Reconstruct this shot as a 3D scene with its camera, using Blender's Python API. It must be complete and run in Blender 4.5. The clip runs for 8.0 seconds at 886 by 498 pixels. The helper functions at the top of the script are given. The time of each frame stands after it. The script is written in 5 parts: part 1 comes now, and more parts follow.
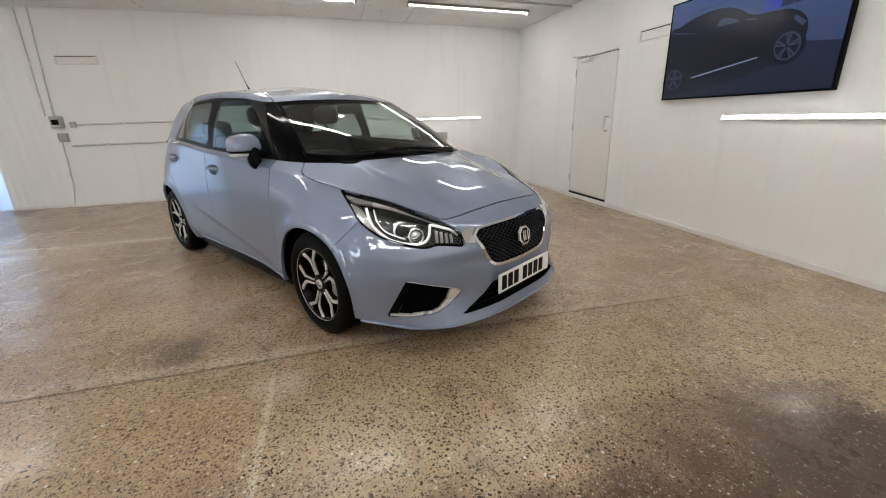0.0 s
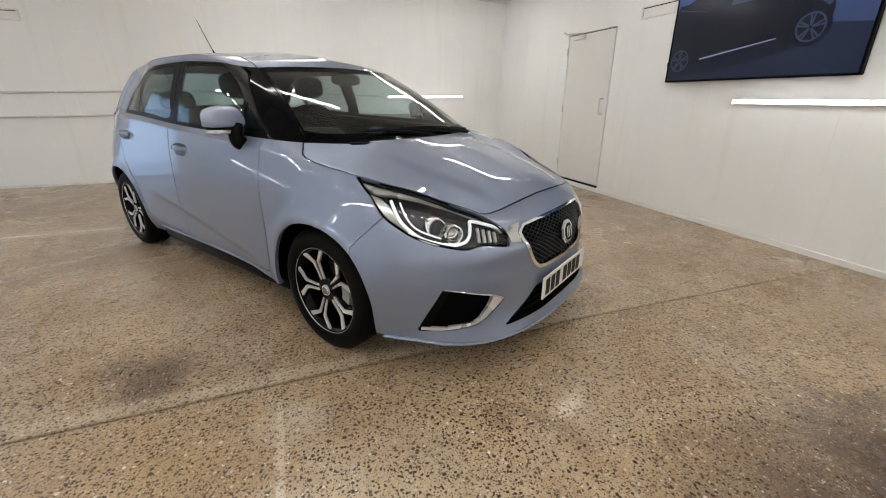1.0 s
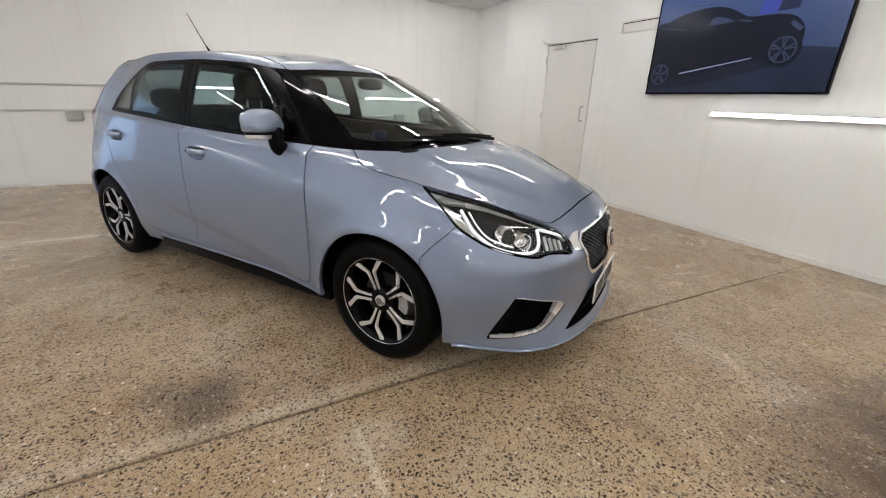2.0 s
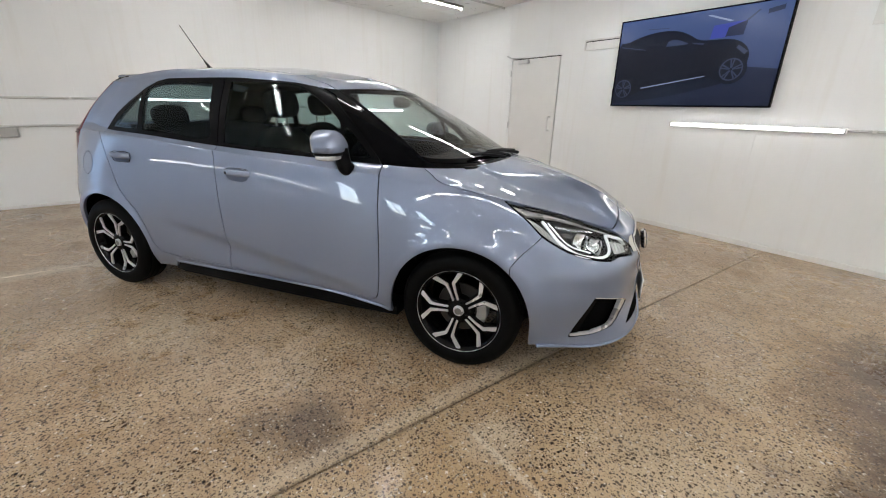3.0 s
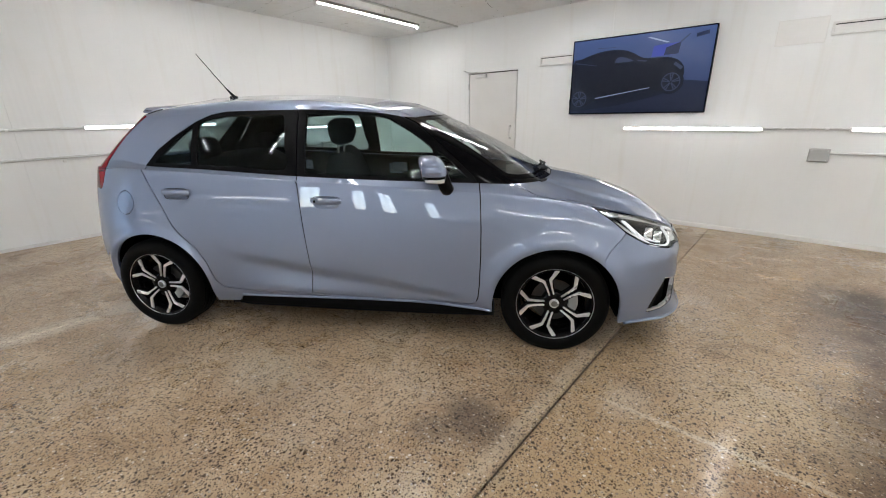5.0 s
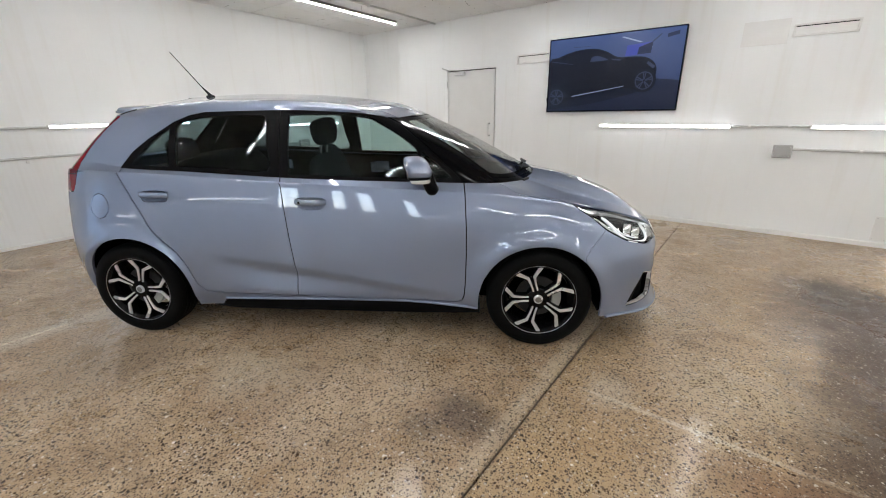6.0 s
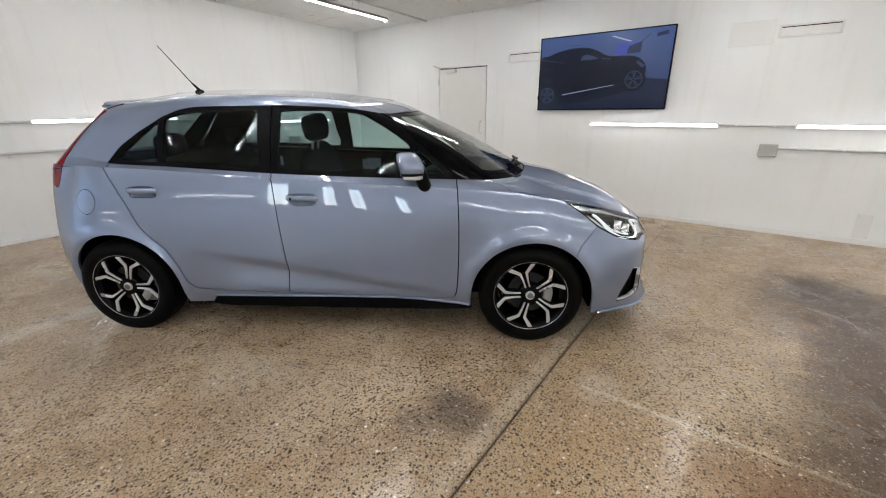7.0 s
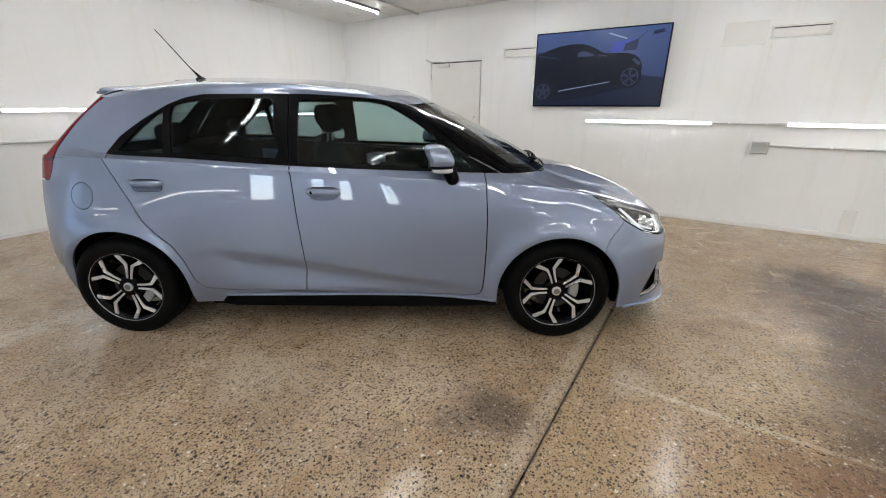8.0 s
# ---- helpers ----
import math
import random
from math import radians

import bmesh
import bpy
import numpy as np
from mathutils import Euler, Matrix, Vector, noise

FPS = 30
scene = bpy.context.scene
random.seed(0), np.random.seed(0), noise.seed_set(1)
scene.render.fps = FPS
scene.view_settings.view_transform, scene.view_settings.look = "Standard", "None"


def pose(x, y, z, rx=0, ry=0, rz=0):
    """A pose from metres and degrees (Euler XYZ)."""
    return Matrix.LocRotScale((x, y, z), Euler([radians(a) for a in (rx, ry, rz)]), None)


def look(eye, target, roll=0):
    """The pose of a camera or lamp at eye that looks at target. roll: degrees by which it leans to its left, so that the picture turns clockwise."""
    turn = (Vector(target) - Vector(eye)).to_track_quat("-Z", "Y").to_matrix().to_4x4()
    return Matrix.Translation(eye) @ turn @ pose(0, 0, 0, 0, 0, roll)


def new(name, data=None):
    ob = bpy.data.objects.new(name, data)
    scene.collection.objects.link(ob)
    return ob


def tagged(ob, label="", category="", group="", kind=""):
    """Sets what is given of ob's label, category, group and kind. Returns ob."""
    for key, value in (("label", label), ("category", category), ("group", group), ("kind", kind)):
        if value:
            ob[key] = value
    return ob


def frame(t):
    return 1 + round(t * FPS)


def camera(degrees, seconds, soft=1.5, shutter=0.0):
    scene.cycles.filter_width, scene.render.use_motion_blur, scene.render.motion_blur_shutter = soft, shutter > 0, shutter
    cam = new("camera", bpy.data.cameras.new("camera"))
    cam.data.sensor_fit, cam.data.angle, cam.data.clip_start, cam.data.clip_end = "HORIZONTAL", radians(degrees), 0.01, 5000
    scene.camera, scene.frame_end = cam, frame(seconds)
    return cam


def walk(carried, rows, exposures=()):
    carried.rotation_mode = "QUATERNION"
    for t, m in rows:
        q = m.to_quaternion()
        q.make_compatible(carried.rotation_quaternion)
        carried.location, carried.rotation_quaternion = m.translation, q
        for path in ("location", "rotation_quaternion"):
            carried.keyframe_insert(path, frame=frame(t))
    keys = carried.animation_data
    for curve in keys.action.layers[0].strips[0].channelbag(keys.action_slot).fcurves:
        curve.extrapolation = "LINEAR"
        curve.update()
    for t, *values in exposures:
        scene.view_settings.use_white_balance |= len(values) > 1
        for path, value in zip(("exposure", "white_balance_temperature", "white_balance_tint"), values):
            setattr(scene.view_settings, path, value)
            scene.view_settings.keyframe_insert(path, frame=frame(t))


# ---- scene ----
cam = camera(95.0, 8.0, soft=1.0)
PATH = [
    (0, (0.033, 0.092, 1.187), (-1.806, 0.583, 0.571), -1.6),
    (0.5, (-0.24, 0.014, 1.159), (-2.041, 0.573, 0.491), -0.9),
    (1, (-0.403, -0.13, 1.16), (-2.158, 0.527, 0.46), -0.1),
    (1.5, (-0.504, -0.361, 1.182), (-2.206, 0.413, 0.472), 0.8),
    (1.7, (-0.533, -0.44, 1.187), (-2.221, 0.367, 0.481), 1.2),
    (2.8, (-0.829, -1.056, 1.22), (-2.366, 0.042, 0.563), 1.4),
    (3, (-0.867, -1.183, 1.237), (-2.371, -0.041, 0.58), 1.3),
    (3.5, (-1.007, -1.426, 1.245), (-2.433, -0.182, 0.597), 0.6),
    (4, (-1.184, -1.674, 1.286), (-2.523, -0.334, 0.644), 0.0),
    (4.5, (-1.296, -1.927, 1.319), (-2.558, -0.518, 0.67), -0.5),
    (4.7, (-1.322, -1.986, 1.323), (-2.58, -0.567, 0.688), -0.8),
    (6, (-1.356, -2.075, 1.355), (-2.515, -0.579, 0.708), -1.1),
    (6.5, (-1.358, -2.072, 1.351), (-2.5, -0.565, 0.7), -1.0),
    (7, (-1.359, -2.087, 1.345), (-2.481, -0.566, 0.69), -0.7),
    (7.5, (-1.418, -2.132, 1.333), (-2.5, -0.586, 0.67), -0.3),
    (8, (-1.626, -2.198, 1.315), (-2.65, -0.614, 0.647), 0.1),
]
# the clip's camera opens up and cools its white balance a little on the way
EXPOSURES = [(0, 1.79, 6470, 10), (1.7, 1.96, 6400, 10), (2.8, 1.96, 6230, 10), (8, 1.96, 6180, 10)]
walk(cam, [(t, look(eye, target, roll)) for t, eye, target, roll in PATH], EXPOSURES)

# ---- daylight ----
SUN_UP, SUN_ROUND = 46.0, 180.0
world = bpy.data.worlds.new("sky")
scene.world = world
world.use_nodes = True
sky = world.node_tree.nodes.new("ShaderNodeTexSky")
sky.sky_type, sky.sun_disc = "NISHITA", False
sky.sun_elevation, sky.sun_rotation = radians(SUN_UP), radians(SUN_ROUND)
world.node_tree.links.new(sky.outputs[0], world.node_tree.nodes["Background"].inputs[0])
world.node_tree.nodes["Background"].inputs[1].default_value = 0.15
sun = new("sun", bpy.data.lights.new("sun", "SUN"))
sun.data.energy, sun.data.angle, sun.data.color = 4.0, radians(.5), (1.0, .95, .88)
sun.matrix_world = look((0, -20 * math.cos(radians(SUN_UP)), 20 * math.sin(radians(SUN_UP))), (0, 0, 0))
TUBE_CEILING, TUBE_WALL, SCREEN_GLOW = 13.9, 4.2, .165
# ---- materials ----
def material(name):
    m = bpy.data.materials.new(name)
    m.use_nodes = True
    t = m.node_tree
    return m, t, t.nodes["Principled BSDF"]


def add(t, kind, values=()):
    """A node with input values ((name or index, value or socket), ..)."""
    n = t.nodes.new("ShaderNode" + kind)
    for k, v in values:
        if isinstance(v, bpy.types.NodeSocket):
            t.links.new(v, n.inputs[k])
        else:
            n.inputs[k].default_value = v
    return n


def mix(t, fac, a, b, blend="MIX"):
    n = t.nodes.new("ShaderNodeMix")
    n.data_type, n.blend_type = "RGBA", blend
    for i, v in ((0, fac), (6, a), (7, b)):
        if isinstance(v, bpy.types.NodeSocket):
            t.links.new(v, n.inputs[i])
        else:
            n.inputs[i].default_value = v if i == 0 or len(v) == 4 else (*v, 1)
    return n.outputs[2]


def ramp(t, fac, stops):
    n = t.nodes.new("ShaderNodeValToRGB")
    t.links.new(fac, n.inputs[0])
    e = n.color_ramp.elements
    while len(e) < len(stops):
        e.new(.5)
    for el, (p, c) in zip(e, stops):
        el.position = p
        el.color = (c, c, c, 1) if isinstance(c, (int, float)) else (*c, 1)
    return n.outputs[0]


def calc(t, op, a, b=0.0, c=None):
    n = t.nodes.new("ShaderNodeMath")
    n.operation = op
    for i, v in enumerate((a, b) if c is None else (a, b, c)):
        if isinstance(v, bpy.types.NodeSocket):
            t.links.new(v, n.inputs[i])
        else:
            n.inputs[i].default_value = v
    return n.outputs[0]


def bumped(t, b, height, strength, distance=.01):
    n = add(t, "Bump", (("Strength", strength), ("Distance", distance), ("Height", height)))
    t.links.new(n.outputs[0], b.inputs["Normal"])


def plain(name, colour, rough=.5, metal=0.0, grain=0.0, scale=60.0, vary=.12, coat=0.0, spec=.5):
    """A surface with slight mottling in colour and roughness, and a fine grain."""
    m, t, b = material(name)
    pos = add(t, "TexCoord").outputs["Object"]
    n1 = add(t, "TexNoise", (("Vector", pos), ("Scale", scale * .08), ("Detail", 4)))
    n2 = add(t, "TexNoise", (("Vector", pos), ("Scale", scale * 4), ("Detail", 3)))
    dark, light = [tuple(c * k for c in colour) for k in (1 - vary, 1 + vary)]
    c = mix(t, n1.outputs["Fac"], dark, light)
    t.links.new(mix(t, .25, c, mix(t, n2.outputs["Fac"], dark, light)), b.inputs["Base Color"])
    t.links.new(calc(t, "ADD", calc(t, "MULTIPLY", n1.outputs["Fac"], .12), rough - .06), b.inputs["Roughness"])
    b.inputs["Metallic"].default_value = metal
    b.inputs["Specular IOR Level"].default_value = spec
    b.inputs["Coat Weight"].default_value = coat
    b.inputs["Coat Roughness"].default_value = .03
    if grain:
        bumped(t, b, n2.outputs["Fac"], grain, .002)
    return m


def glowing(name, colour, strength):
    m, t, b = material(name)
    b.inputs["Base Color"].default_value = (.8, .8, .8, 1)
    b.inputs["Emission Color"].default_value = (*colour, 1)
    b.inputs["Emission Strength"].default_value = strength
    return m


def glass(name, colour, rough=0.0, ior=1.5):
    """A thin sheet: what is behind shows through in its tint, and it mirrors by Fresnel."""
    m, t, b = material(name)
    clear = add(t, "BsdfTransparent", ((0, (*colour, 1)),))
    gloss = add(t, "BsdfGlossy", (("Roughness", rough),))
    both_ways = add(t, "MixShader", ((0, calc(t, "ADD", calc(t, "MULTIPLY", calc(t, "POWER", add(t, "LayerWeight", ((0, .5),)).outputs["Facing"], 5.0), .96), ((ior - 1) / (ior + 1)) ** 2)), (1, clear.outputs[0]), (2, gloss.outputs[0])))
    t.links.new(both_ways.outputs[0], t.nodes["Material Output"].inputs[0])
    return m


def paint_material():
    m, t, b = material("blue grey metallic paint")
    pos = add(t, "TexCoord").outputs["Object"]
    flake = add(t, "TexVoronoi", (("Vector", pos), ("Scale", 1400.0)))
    soft = add(t, "TexNoise", (("Vector", pos), ("Scale", 2.0), ("Detail", 3)))
    c = mix(t, calc(t, "MULTIPLY", flake.outputs["Distance"], .5), (.190, .231, .328), (.234, .275, .384))
    t.links.new(mix(t, soft.outputs["Fac"], c, mix(t, .5, c, (.212, .253, .356))), b.inputs["Base Color"])
    b.inputs["Metallic"].default_value = .62
    b.inputs["Roughness"].default_value = .46
    b.inputs["Coat Weight"].default_value = 1
    b.inputs["Coat Roughness"].default_value = .02
    b.inputs["Coat IOR"].default_value = 1.62
    peel = add(t, "TexNoise", (("Vector", pos), ("Scale", 260.0), ("Detail", 1)))
    n = add(t, "Bump", (("Strength", .012), ("Distance", .001), ("Height", peel.outputs["Fac"])))
    t.links.new(n.outputs[0], b.inputs["Coat Normal"])
    return m


def wall_material(name, colour, ribs, holes=False):
    """White painted sheet: fine upright ribs, faint scuffs and runs."""
    m, t, b = material(name)
    pos = add(t, "NewGeometry").outputs["Position"]
    big = add(t, "TexNoise", (("Vector", pos), ("Scale", .7), ("Detail", 5), ("Roughness", .6)))
    up = add(t, "Mapping", (("Vector", pos), ("Scale", (9, 9, .5))))
    runs = add(t, "TexNoise", (("Vector", up.outputs[0]), ("Scale", 1.2), ("Detail", 5)))
    fine = add(t, "TexNoise", (("Vector", pos), ("Scale", 90.0), ("Detail", 4)))
    c = mix(t, ramp(t, big.outputs["Fac"], ((.35, 0.0), (.7, 1.0))), colour, tuple(k * .95 for k in colour))
    c = mix(t, ramp(t, runs.outputs["Fac"], ((.56, 0.0), (.8, .5))), c, tuple(k * f for k, f in zip(colour, (.88, .86, .82))))
    if holes:
        # old screw holes and hairline scratches
        v = add(t, "TexVoronoi", (("Vector", pos), ("Scale", 2.6)))
        v.voronoi_dimensions = "2D"
        dot = calc(t, "MULTIPLY", calc(t, "LESS_THAN", v.outputs["Distance"], .022), calc(t, "GREATER_THAN", add(t, "SeparateColor", ((0, v.outputs["Color"]),)).outputs[0], .45))
        e = add(t, "TexVoronoi", (("Vector", mix(t, .3, pos, big.outputs["Color"], "ADD")), ("Scale", .8)))
        e.voronoi_dimensions, e.feature = "2D", "DISTANCE_TO_EDGE"
        crack = calc(t, "MULTIPLY", calc(t, "LESS_THAN", e.outputs["Distance"], .0035), calc(t, "GREATER_THAN", runs.outputs["Fac"], .56))
        c = mix(t, calc(t, "MULTIPLY", calc(t, "MAXIMUM", dot, crack), .8), c, (.12, .11, .10))
    t.links.new(c, b.inputs["Base Color"])
    t.links.new(calc(t, "ADD", calc(t, "MULTIPLY", runs.outputs["Fac"], .25), .32), b.inputs["Roughness"])
    wave = add(t, "TexWave", (("Vector", add(t, "Mapping", (("Vector", pos), ("Rotation", (0, 0, radians(45))))).outputs[0]), ("Scale", 9.0)))
    h = calc(t, "ADD", calc(t, "MULTIPLY", wave.outputs["Fac"], ribs), calc(t, "MULTIPLY", fine.outputs["Fac"], .25))
    bumped(t, b, h, .12, .004)
    return m


def floor_material():
    """Worn, sealed concrete with its dark and pale pebbles showing, stained in patches."""
    m, t, b = material("ground aggregate concrete")
    pos = add(t, "NewGeometry").outputs["Position"]
    sep = add(t, "SeparateXYZ", ((0, pos),))
    x, y = sep.outputs[0], sep.outputs[1]
    n0 = add(t, "TexNoise", (("Vector", pos), ("Scale", .8), ("Detail", 7), ("Roughness", .66), ("Distortion", .5)))
    n1 = add(t, "TexNoise", (("Vector", pos), ("Scale", 4.5), ("Detail", 7), ("Roughness", .7)))
    n2 = add(t, "TexNoise", (("Vector", pos), ("Scale", 120.0), ("Detail", 3)))
    n3 = add(t, "TexNoise", (("Vector", pos), ("Scale", 1.9), ("Detail", 8), ("Roughness", .72), ("Distortion", .8)))
    c = mix(t, ramp(t, n0.outputs["Fac"], ((.40, 0.0), (.60, 1.0))), (.31, .212, .118), (.49, .375, .245))
    warm = add(t, "MapRange", ((0, x), (1, -2.004), (2, -1.996)))
    c = mix(t, calc(t, "SUBTRACT", 1.0, warm.outputs[0]), c, mix(t, 1.0, c, (1.16, 1.15, 1.17), "MULTIPLY"))
    c = mix(t, calc(t, "MULTIPLY", warm.outputs[0], .7), c, mix(t, ramp(t, n1.outputs["Fac"], ((.36, 0.0), (.64, 1.0))), (.34, .222, .110), (.53, .39, .235)))
    c = mix(t, ramp(t, n3.outputs["Fac"], ((.50, 0.0), (.60, .4), (.70, .55))), c, (.60, .49, .345))
    c = mix(t, ramp(t, n3.outputs["Fac"], ((.33, .7), (.45, 0.0))), c, (.20, .135, .08))
    c = mix(t, ramp(t, n2.outputs["Fac"], ((.35, 0.0), (.65, .5))), c, (.25, .185, .12))

    def blot(cx, cy, rx, ry, edge, lean=0.0):
        dx = calc(t, "DIVIDE", calc(t, "SUBTRACT", calc(t, "SUBTRACT", x, cx), calc(t, "MULTIPLY", calc(t, "SUBTRACT", y, cy), lean)), rx)
        dy = calc(t, "DIVIDE", calc(t, "SUBTRACT", y, cy), ry)
        r = calc(t, "SQRT", calc(t, "ADD", calc(t, "MULTIPLY", dx, dx), calc(t, "MULTIPLY", dy, dy)))
        r = calc(t, "ADD", r, calc(t, "MULTIPLY", calc(t, "SUBTRACT", n1.outputs["Fac"], .5), 1.6))
        r = calc(t, "ADD", r, calc(t, "MULTIPLY", calc(t, "SUBTRACT", n2.outputs["Fac"], .5), .8))
        return add(t, "MapRange", ((0, r), (1, 1.0 + edge), (2, 1.0 - edge))).outputs[0]

    blots = []
    for cx, cy, rx, ry, edge, amount, tone in FLOOR_MARKS:
        f = calc(t, "MULTIPLY", blot(cx, cy, rx, ry, edge), amount)
        blots.append((f, tone))
        c = mix(t, f, c, tone)
    # pebbles of three sizes, more of them ground bare in some patches than in others
    rough = ramp(t, calc(t, "ADD", calc(t, "MULTIPLY", n3.outputs["Fac"], .6), calc(t, "MULTIPLY", n1.outputs["Fac"], .4)), ((.40, .45), (.62, .17)))
    relief = None
    wob = add(t, "TexNoise", (("Vector", pos), ("Scale", 70.0), ("Detail", 3)))
    bent = mix(t, .016, pos, wob.outputs["Color"], "ADD")
    bare = ramp(t, n0.outputs["Fac"], ((.36, 1.0), (.66, .58)))
    for scale, keep, size in ((64.0, .40, .385), (108.0, .34, .385), (44.0, .80, .35), (180.0, .45, .38)):
        v = add(t, "TexVoronoi", (("Vector", bent), ("Scale", scale), ("Randomness", 1.0)))
        s = add(t, "SeparateColor", ((0, v.outputs["Color"]),))
        near = add(t, "MapRange", ((0, v.outputs["Distance"]), (1, size), (2, size - .08)))
        on = calc(t, "MULTIPLY", near.outputs[0], calc(t, "GREATER_THAN", s.outputs[0], keep))
        on = calc(t, "MULTIPLY", on, calc(t, "GREATER_THAN", calc(t, "ADD", bare, .25), s.outputs[2]))
        tone = ramp(t, s.outputs[1], ((0.0, (.016, .011, .008)), (.42, (.035, .023, .016)), (.66, (.10, .062, .036)), (.80, (.16, .12, .085)), (.93, (.50, .44, .36)), (1.0, (.72, .66, .57))))
        c = mix(t, calc(t, "MULTIPLY", on, .97), c, tone)
        relief = on if relief is None else calc(t, "MAXIMUM", relief, on)
    for f, tone in blots:
        c = mix(t, calc(t, "MULTIPLY", f, .4), c, tone)
    t.links.new(c, b.inputs["Base Color"])
    t.links.new(rough, b.inputs["Roughness"])
    b.inputs["Specular IOR Level"].default_value = .28
    bumped(t, b, calc(t, "ADD", calc(t, "MULTIPLY", n2.outputs["Fac"], .6), calc(t, "MULTIPLY", relief, .4)), .28, .002)
    # a worn clear sealer lies over the ground face
    soaked = None
    for f, tone in blots:
        if sum(tone) < .3:
            soaked = f if soaked is None else calc(t, "MAXIMUM", soaked, f)
    sealed = ramp(t, n3.outputs["Fac"], ((.36, .10), (.60, .36)))
    t.links.new(calc(t, "MULTIPLY", sealed, calc(t, "SUBTRACT", 1.0, calc(t, "MULTIPLY", soaked, .75))), b.inputs["Coat Weight"])
    t.links.new(ramp(t, n1.outputs["Fac"], ((.35, .20), (.65, .085))), b.inputs["Coat Roughness"])
    worn = add(t, "Bump", (("Strength", .06), ("Distance", .002), ("Height", calc(t, "ADD", n2.outputs["Fac"], n1.outputs["Fac"]))))
    t.links.new(worn.outputs[0], b.inputs["Coat Normal"])
    return m


# dark stains and paler patches on the floor: centre, half widths, softness, strength, colour
FLOOR_MARKS = [
    (-2.23, -.80, .16, .13, .5, .62, (.075, .054, .040)), (-2.36, -.97, .09, .08, .4, .4, (.11, .085, .065)),
    (-.68, 1.80, .34, .42, .35, .95, (.055, .036, .024)), (-.42, 1.10, .46, .70, .35, .9, (.075, .047, .029)),
    (-.44, -.05, .52, .90, .4, .95, (.075, .047, .029)), (-1.0, 1.45, .18, .5, .5, .5, (.12, .075, .045)),
    (-1.75, -.24, .10, .13, .4, .3, (.56, .49, .39)), (-1.38, -.285, .55, .014, .4, .5, (.62, .54, .42)),
    (-1.0, -.47, .25, .16, .5, .55, (.20, .105, .05)), (-1.60, -.62, .28, .30, .6, .3, (.36, .24, .12)),
    (-4.95, -2.2, .10, 1.5, .5, .55, (.60, .54, .45)),
    (-2.055, -.1, .04, 1.6, .6, .32, (.58, .50, .38)), (-1.19, .15, .35, .22, .5, .2, (.56, .46, .32)),
    (-2.0, -.2, .012, 2.6, .5, .42, (.12, .085, .056)),
    (-3.4, -1.2, .30, .2, .5, .4, (.56, .47, .34)), (-4.2, -1.6, .35, .3, .5, .4, (.24, .18, .12)), (-4.62, -.62, .22, .16, .4, .6, (.66, .58, .46)),
]
PAINT = paint_material()
WALL = wall_material("white wall sheet", (.86, .870, .868), .45)
CEILING = wall_material("white ceiling sheet", (.80, .805, .80), .1, True)
FLOOR = floor_material()
WHITE = plain("white plastic", (.75, .75, .74), .4, vary=.04)
WHITE_PAINT = plain("white gloss paint", (.78, .775, .76), .35, vary=.05)
GREY_BOX = plain("grey plastic", (.42, .42, .41), .45, vary=.05)
CONDUIT = plain("pale grey conduit paint", (.60, .60, .585), .4, vary=.06)
METAL = plain("galvanised metal", (.62, .62, .62), .35, 1.0)
BLACK = plain("black textured plastic", (.006, .006, .0065), .5, grain=.2, spec=.08)
GLOSS_BLACK = plain("gloss black trim", (.003, .003, .0034), .07, vary=.05, spec=.05)
SATIN_BLACK = plain("satin black trim", (.004, .004, .0044), .30, vary=.05, spec=.045)
# near black: also backs gaps and recesses, their shade put into the colour
VOID = plain("underside and gap shade black", (.003, .003, .003), .9, spec=.03)
RUBBER = plain("tyre rubber", (.003, .003, .003), .55, grain=.15, spec=.07)
CHROME = plain("chrome", (.80, .80, .81), .08, 1.0, vary=.02)
SILVER = plain("machined alloy", (.66, .66, .67), .28, .6, vary=.04)
RIM_BLACK = plain("gloss black alloy", (.003, .003, .0034), .12, spec=.12)
STEEL = plain("brushed steel", (.22, .215, .21), .4, .9)
DISC = plain("dull brake disc", (.035, .034, .033), .5, .6)
CLOTH = plain("charcoal seat cloth", (.012, .012, .013), .9, grain=.3, spec=.08)
LINING = plain("grey headlining", (.05, .05, .05), .9, spec=.02)
GLASS = glass("clear glass", (.93, .96, .95), ior=1.5)
TINT = glass("tinted window glass", (.80, .88, .87), ior=1.28)
DARK_TINT = glass("dark privacy glass", (.62, .68, .68), ior=1.30)
LENS = glass("lamp lens", (.97, .98, .98))
RED_LENS = plain("red lamp lens", (.19, .001, .006), .08, spec=.5)
PLATE = plain("number plate acrylic", (.78, .78, .76), .25, vary=.03)
TUBE_C = glowing("ceiling tube light", (1.0, .972, .925), TUBE_CEILING)
TUBE_W = glowing("wall tube light", (1.0, .98, .95), TUBE_WALL)
DRL = glowing("white light guide", (.92, .96, 1.0), .12)
# ---- mesh tools ----
def link(name, bm, mat, parent=None, label="", smooth_by=0):
    me = bpy.data.meshes.new(name)
    bm.to_mesh(me)
    bm.free()
    if mat:
        me.materials.append(mat)
    if smooth_by:
        me.polygons.foreach_set("use_smooth", [True] * len(me.polygons))
        me.set_sharp_from_angle(angle=radians(smooth_by))
    ob = new(name, me)
    ob.parent = parent
    return tagged(ob, label)


def part(name, bm, mat, parent, label="", smooth_by=35):
    return link(name, bm, mat, parent, label, smooth_by)


def empty(name, m, label, category, group="", kind=""):
    ob = new(name)
    ob.empty_display_size = .1
    ob.matrix_world = m
    return tagged(ob, label, category, group, kind)


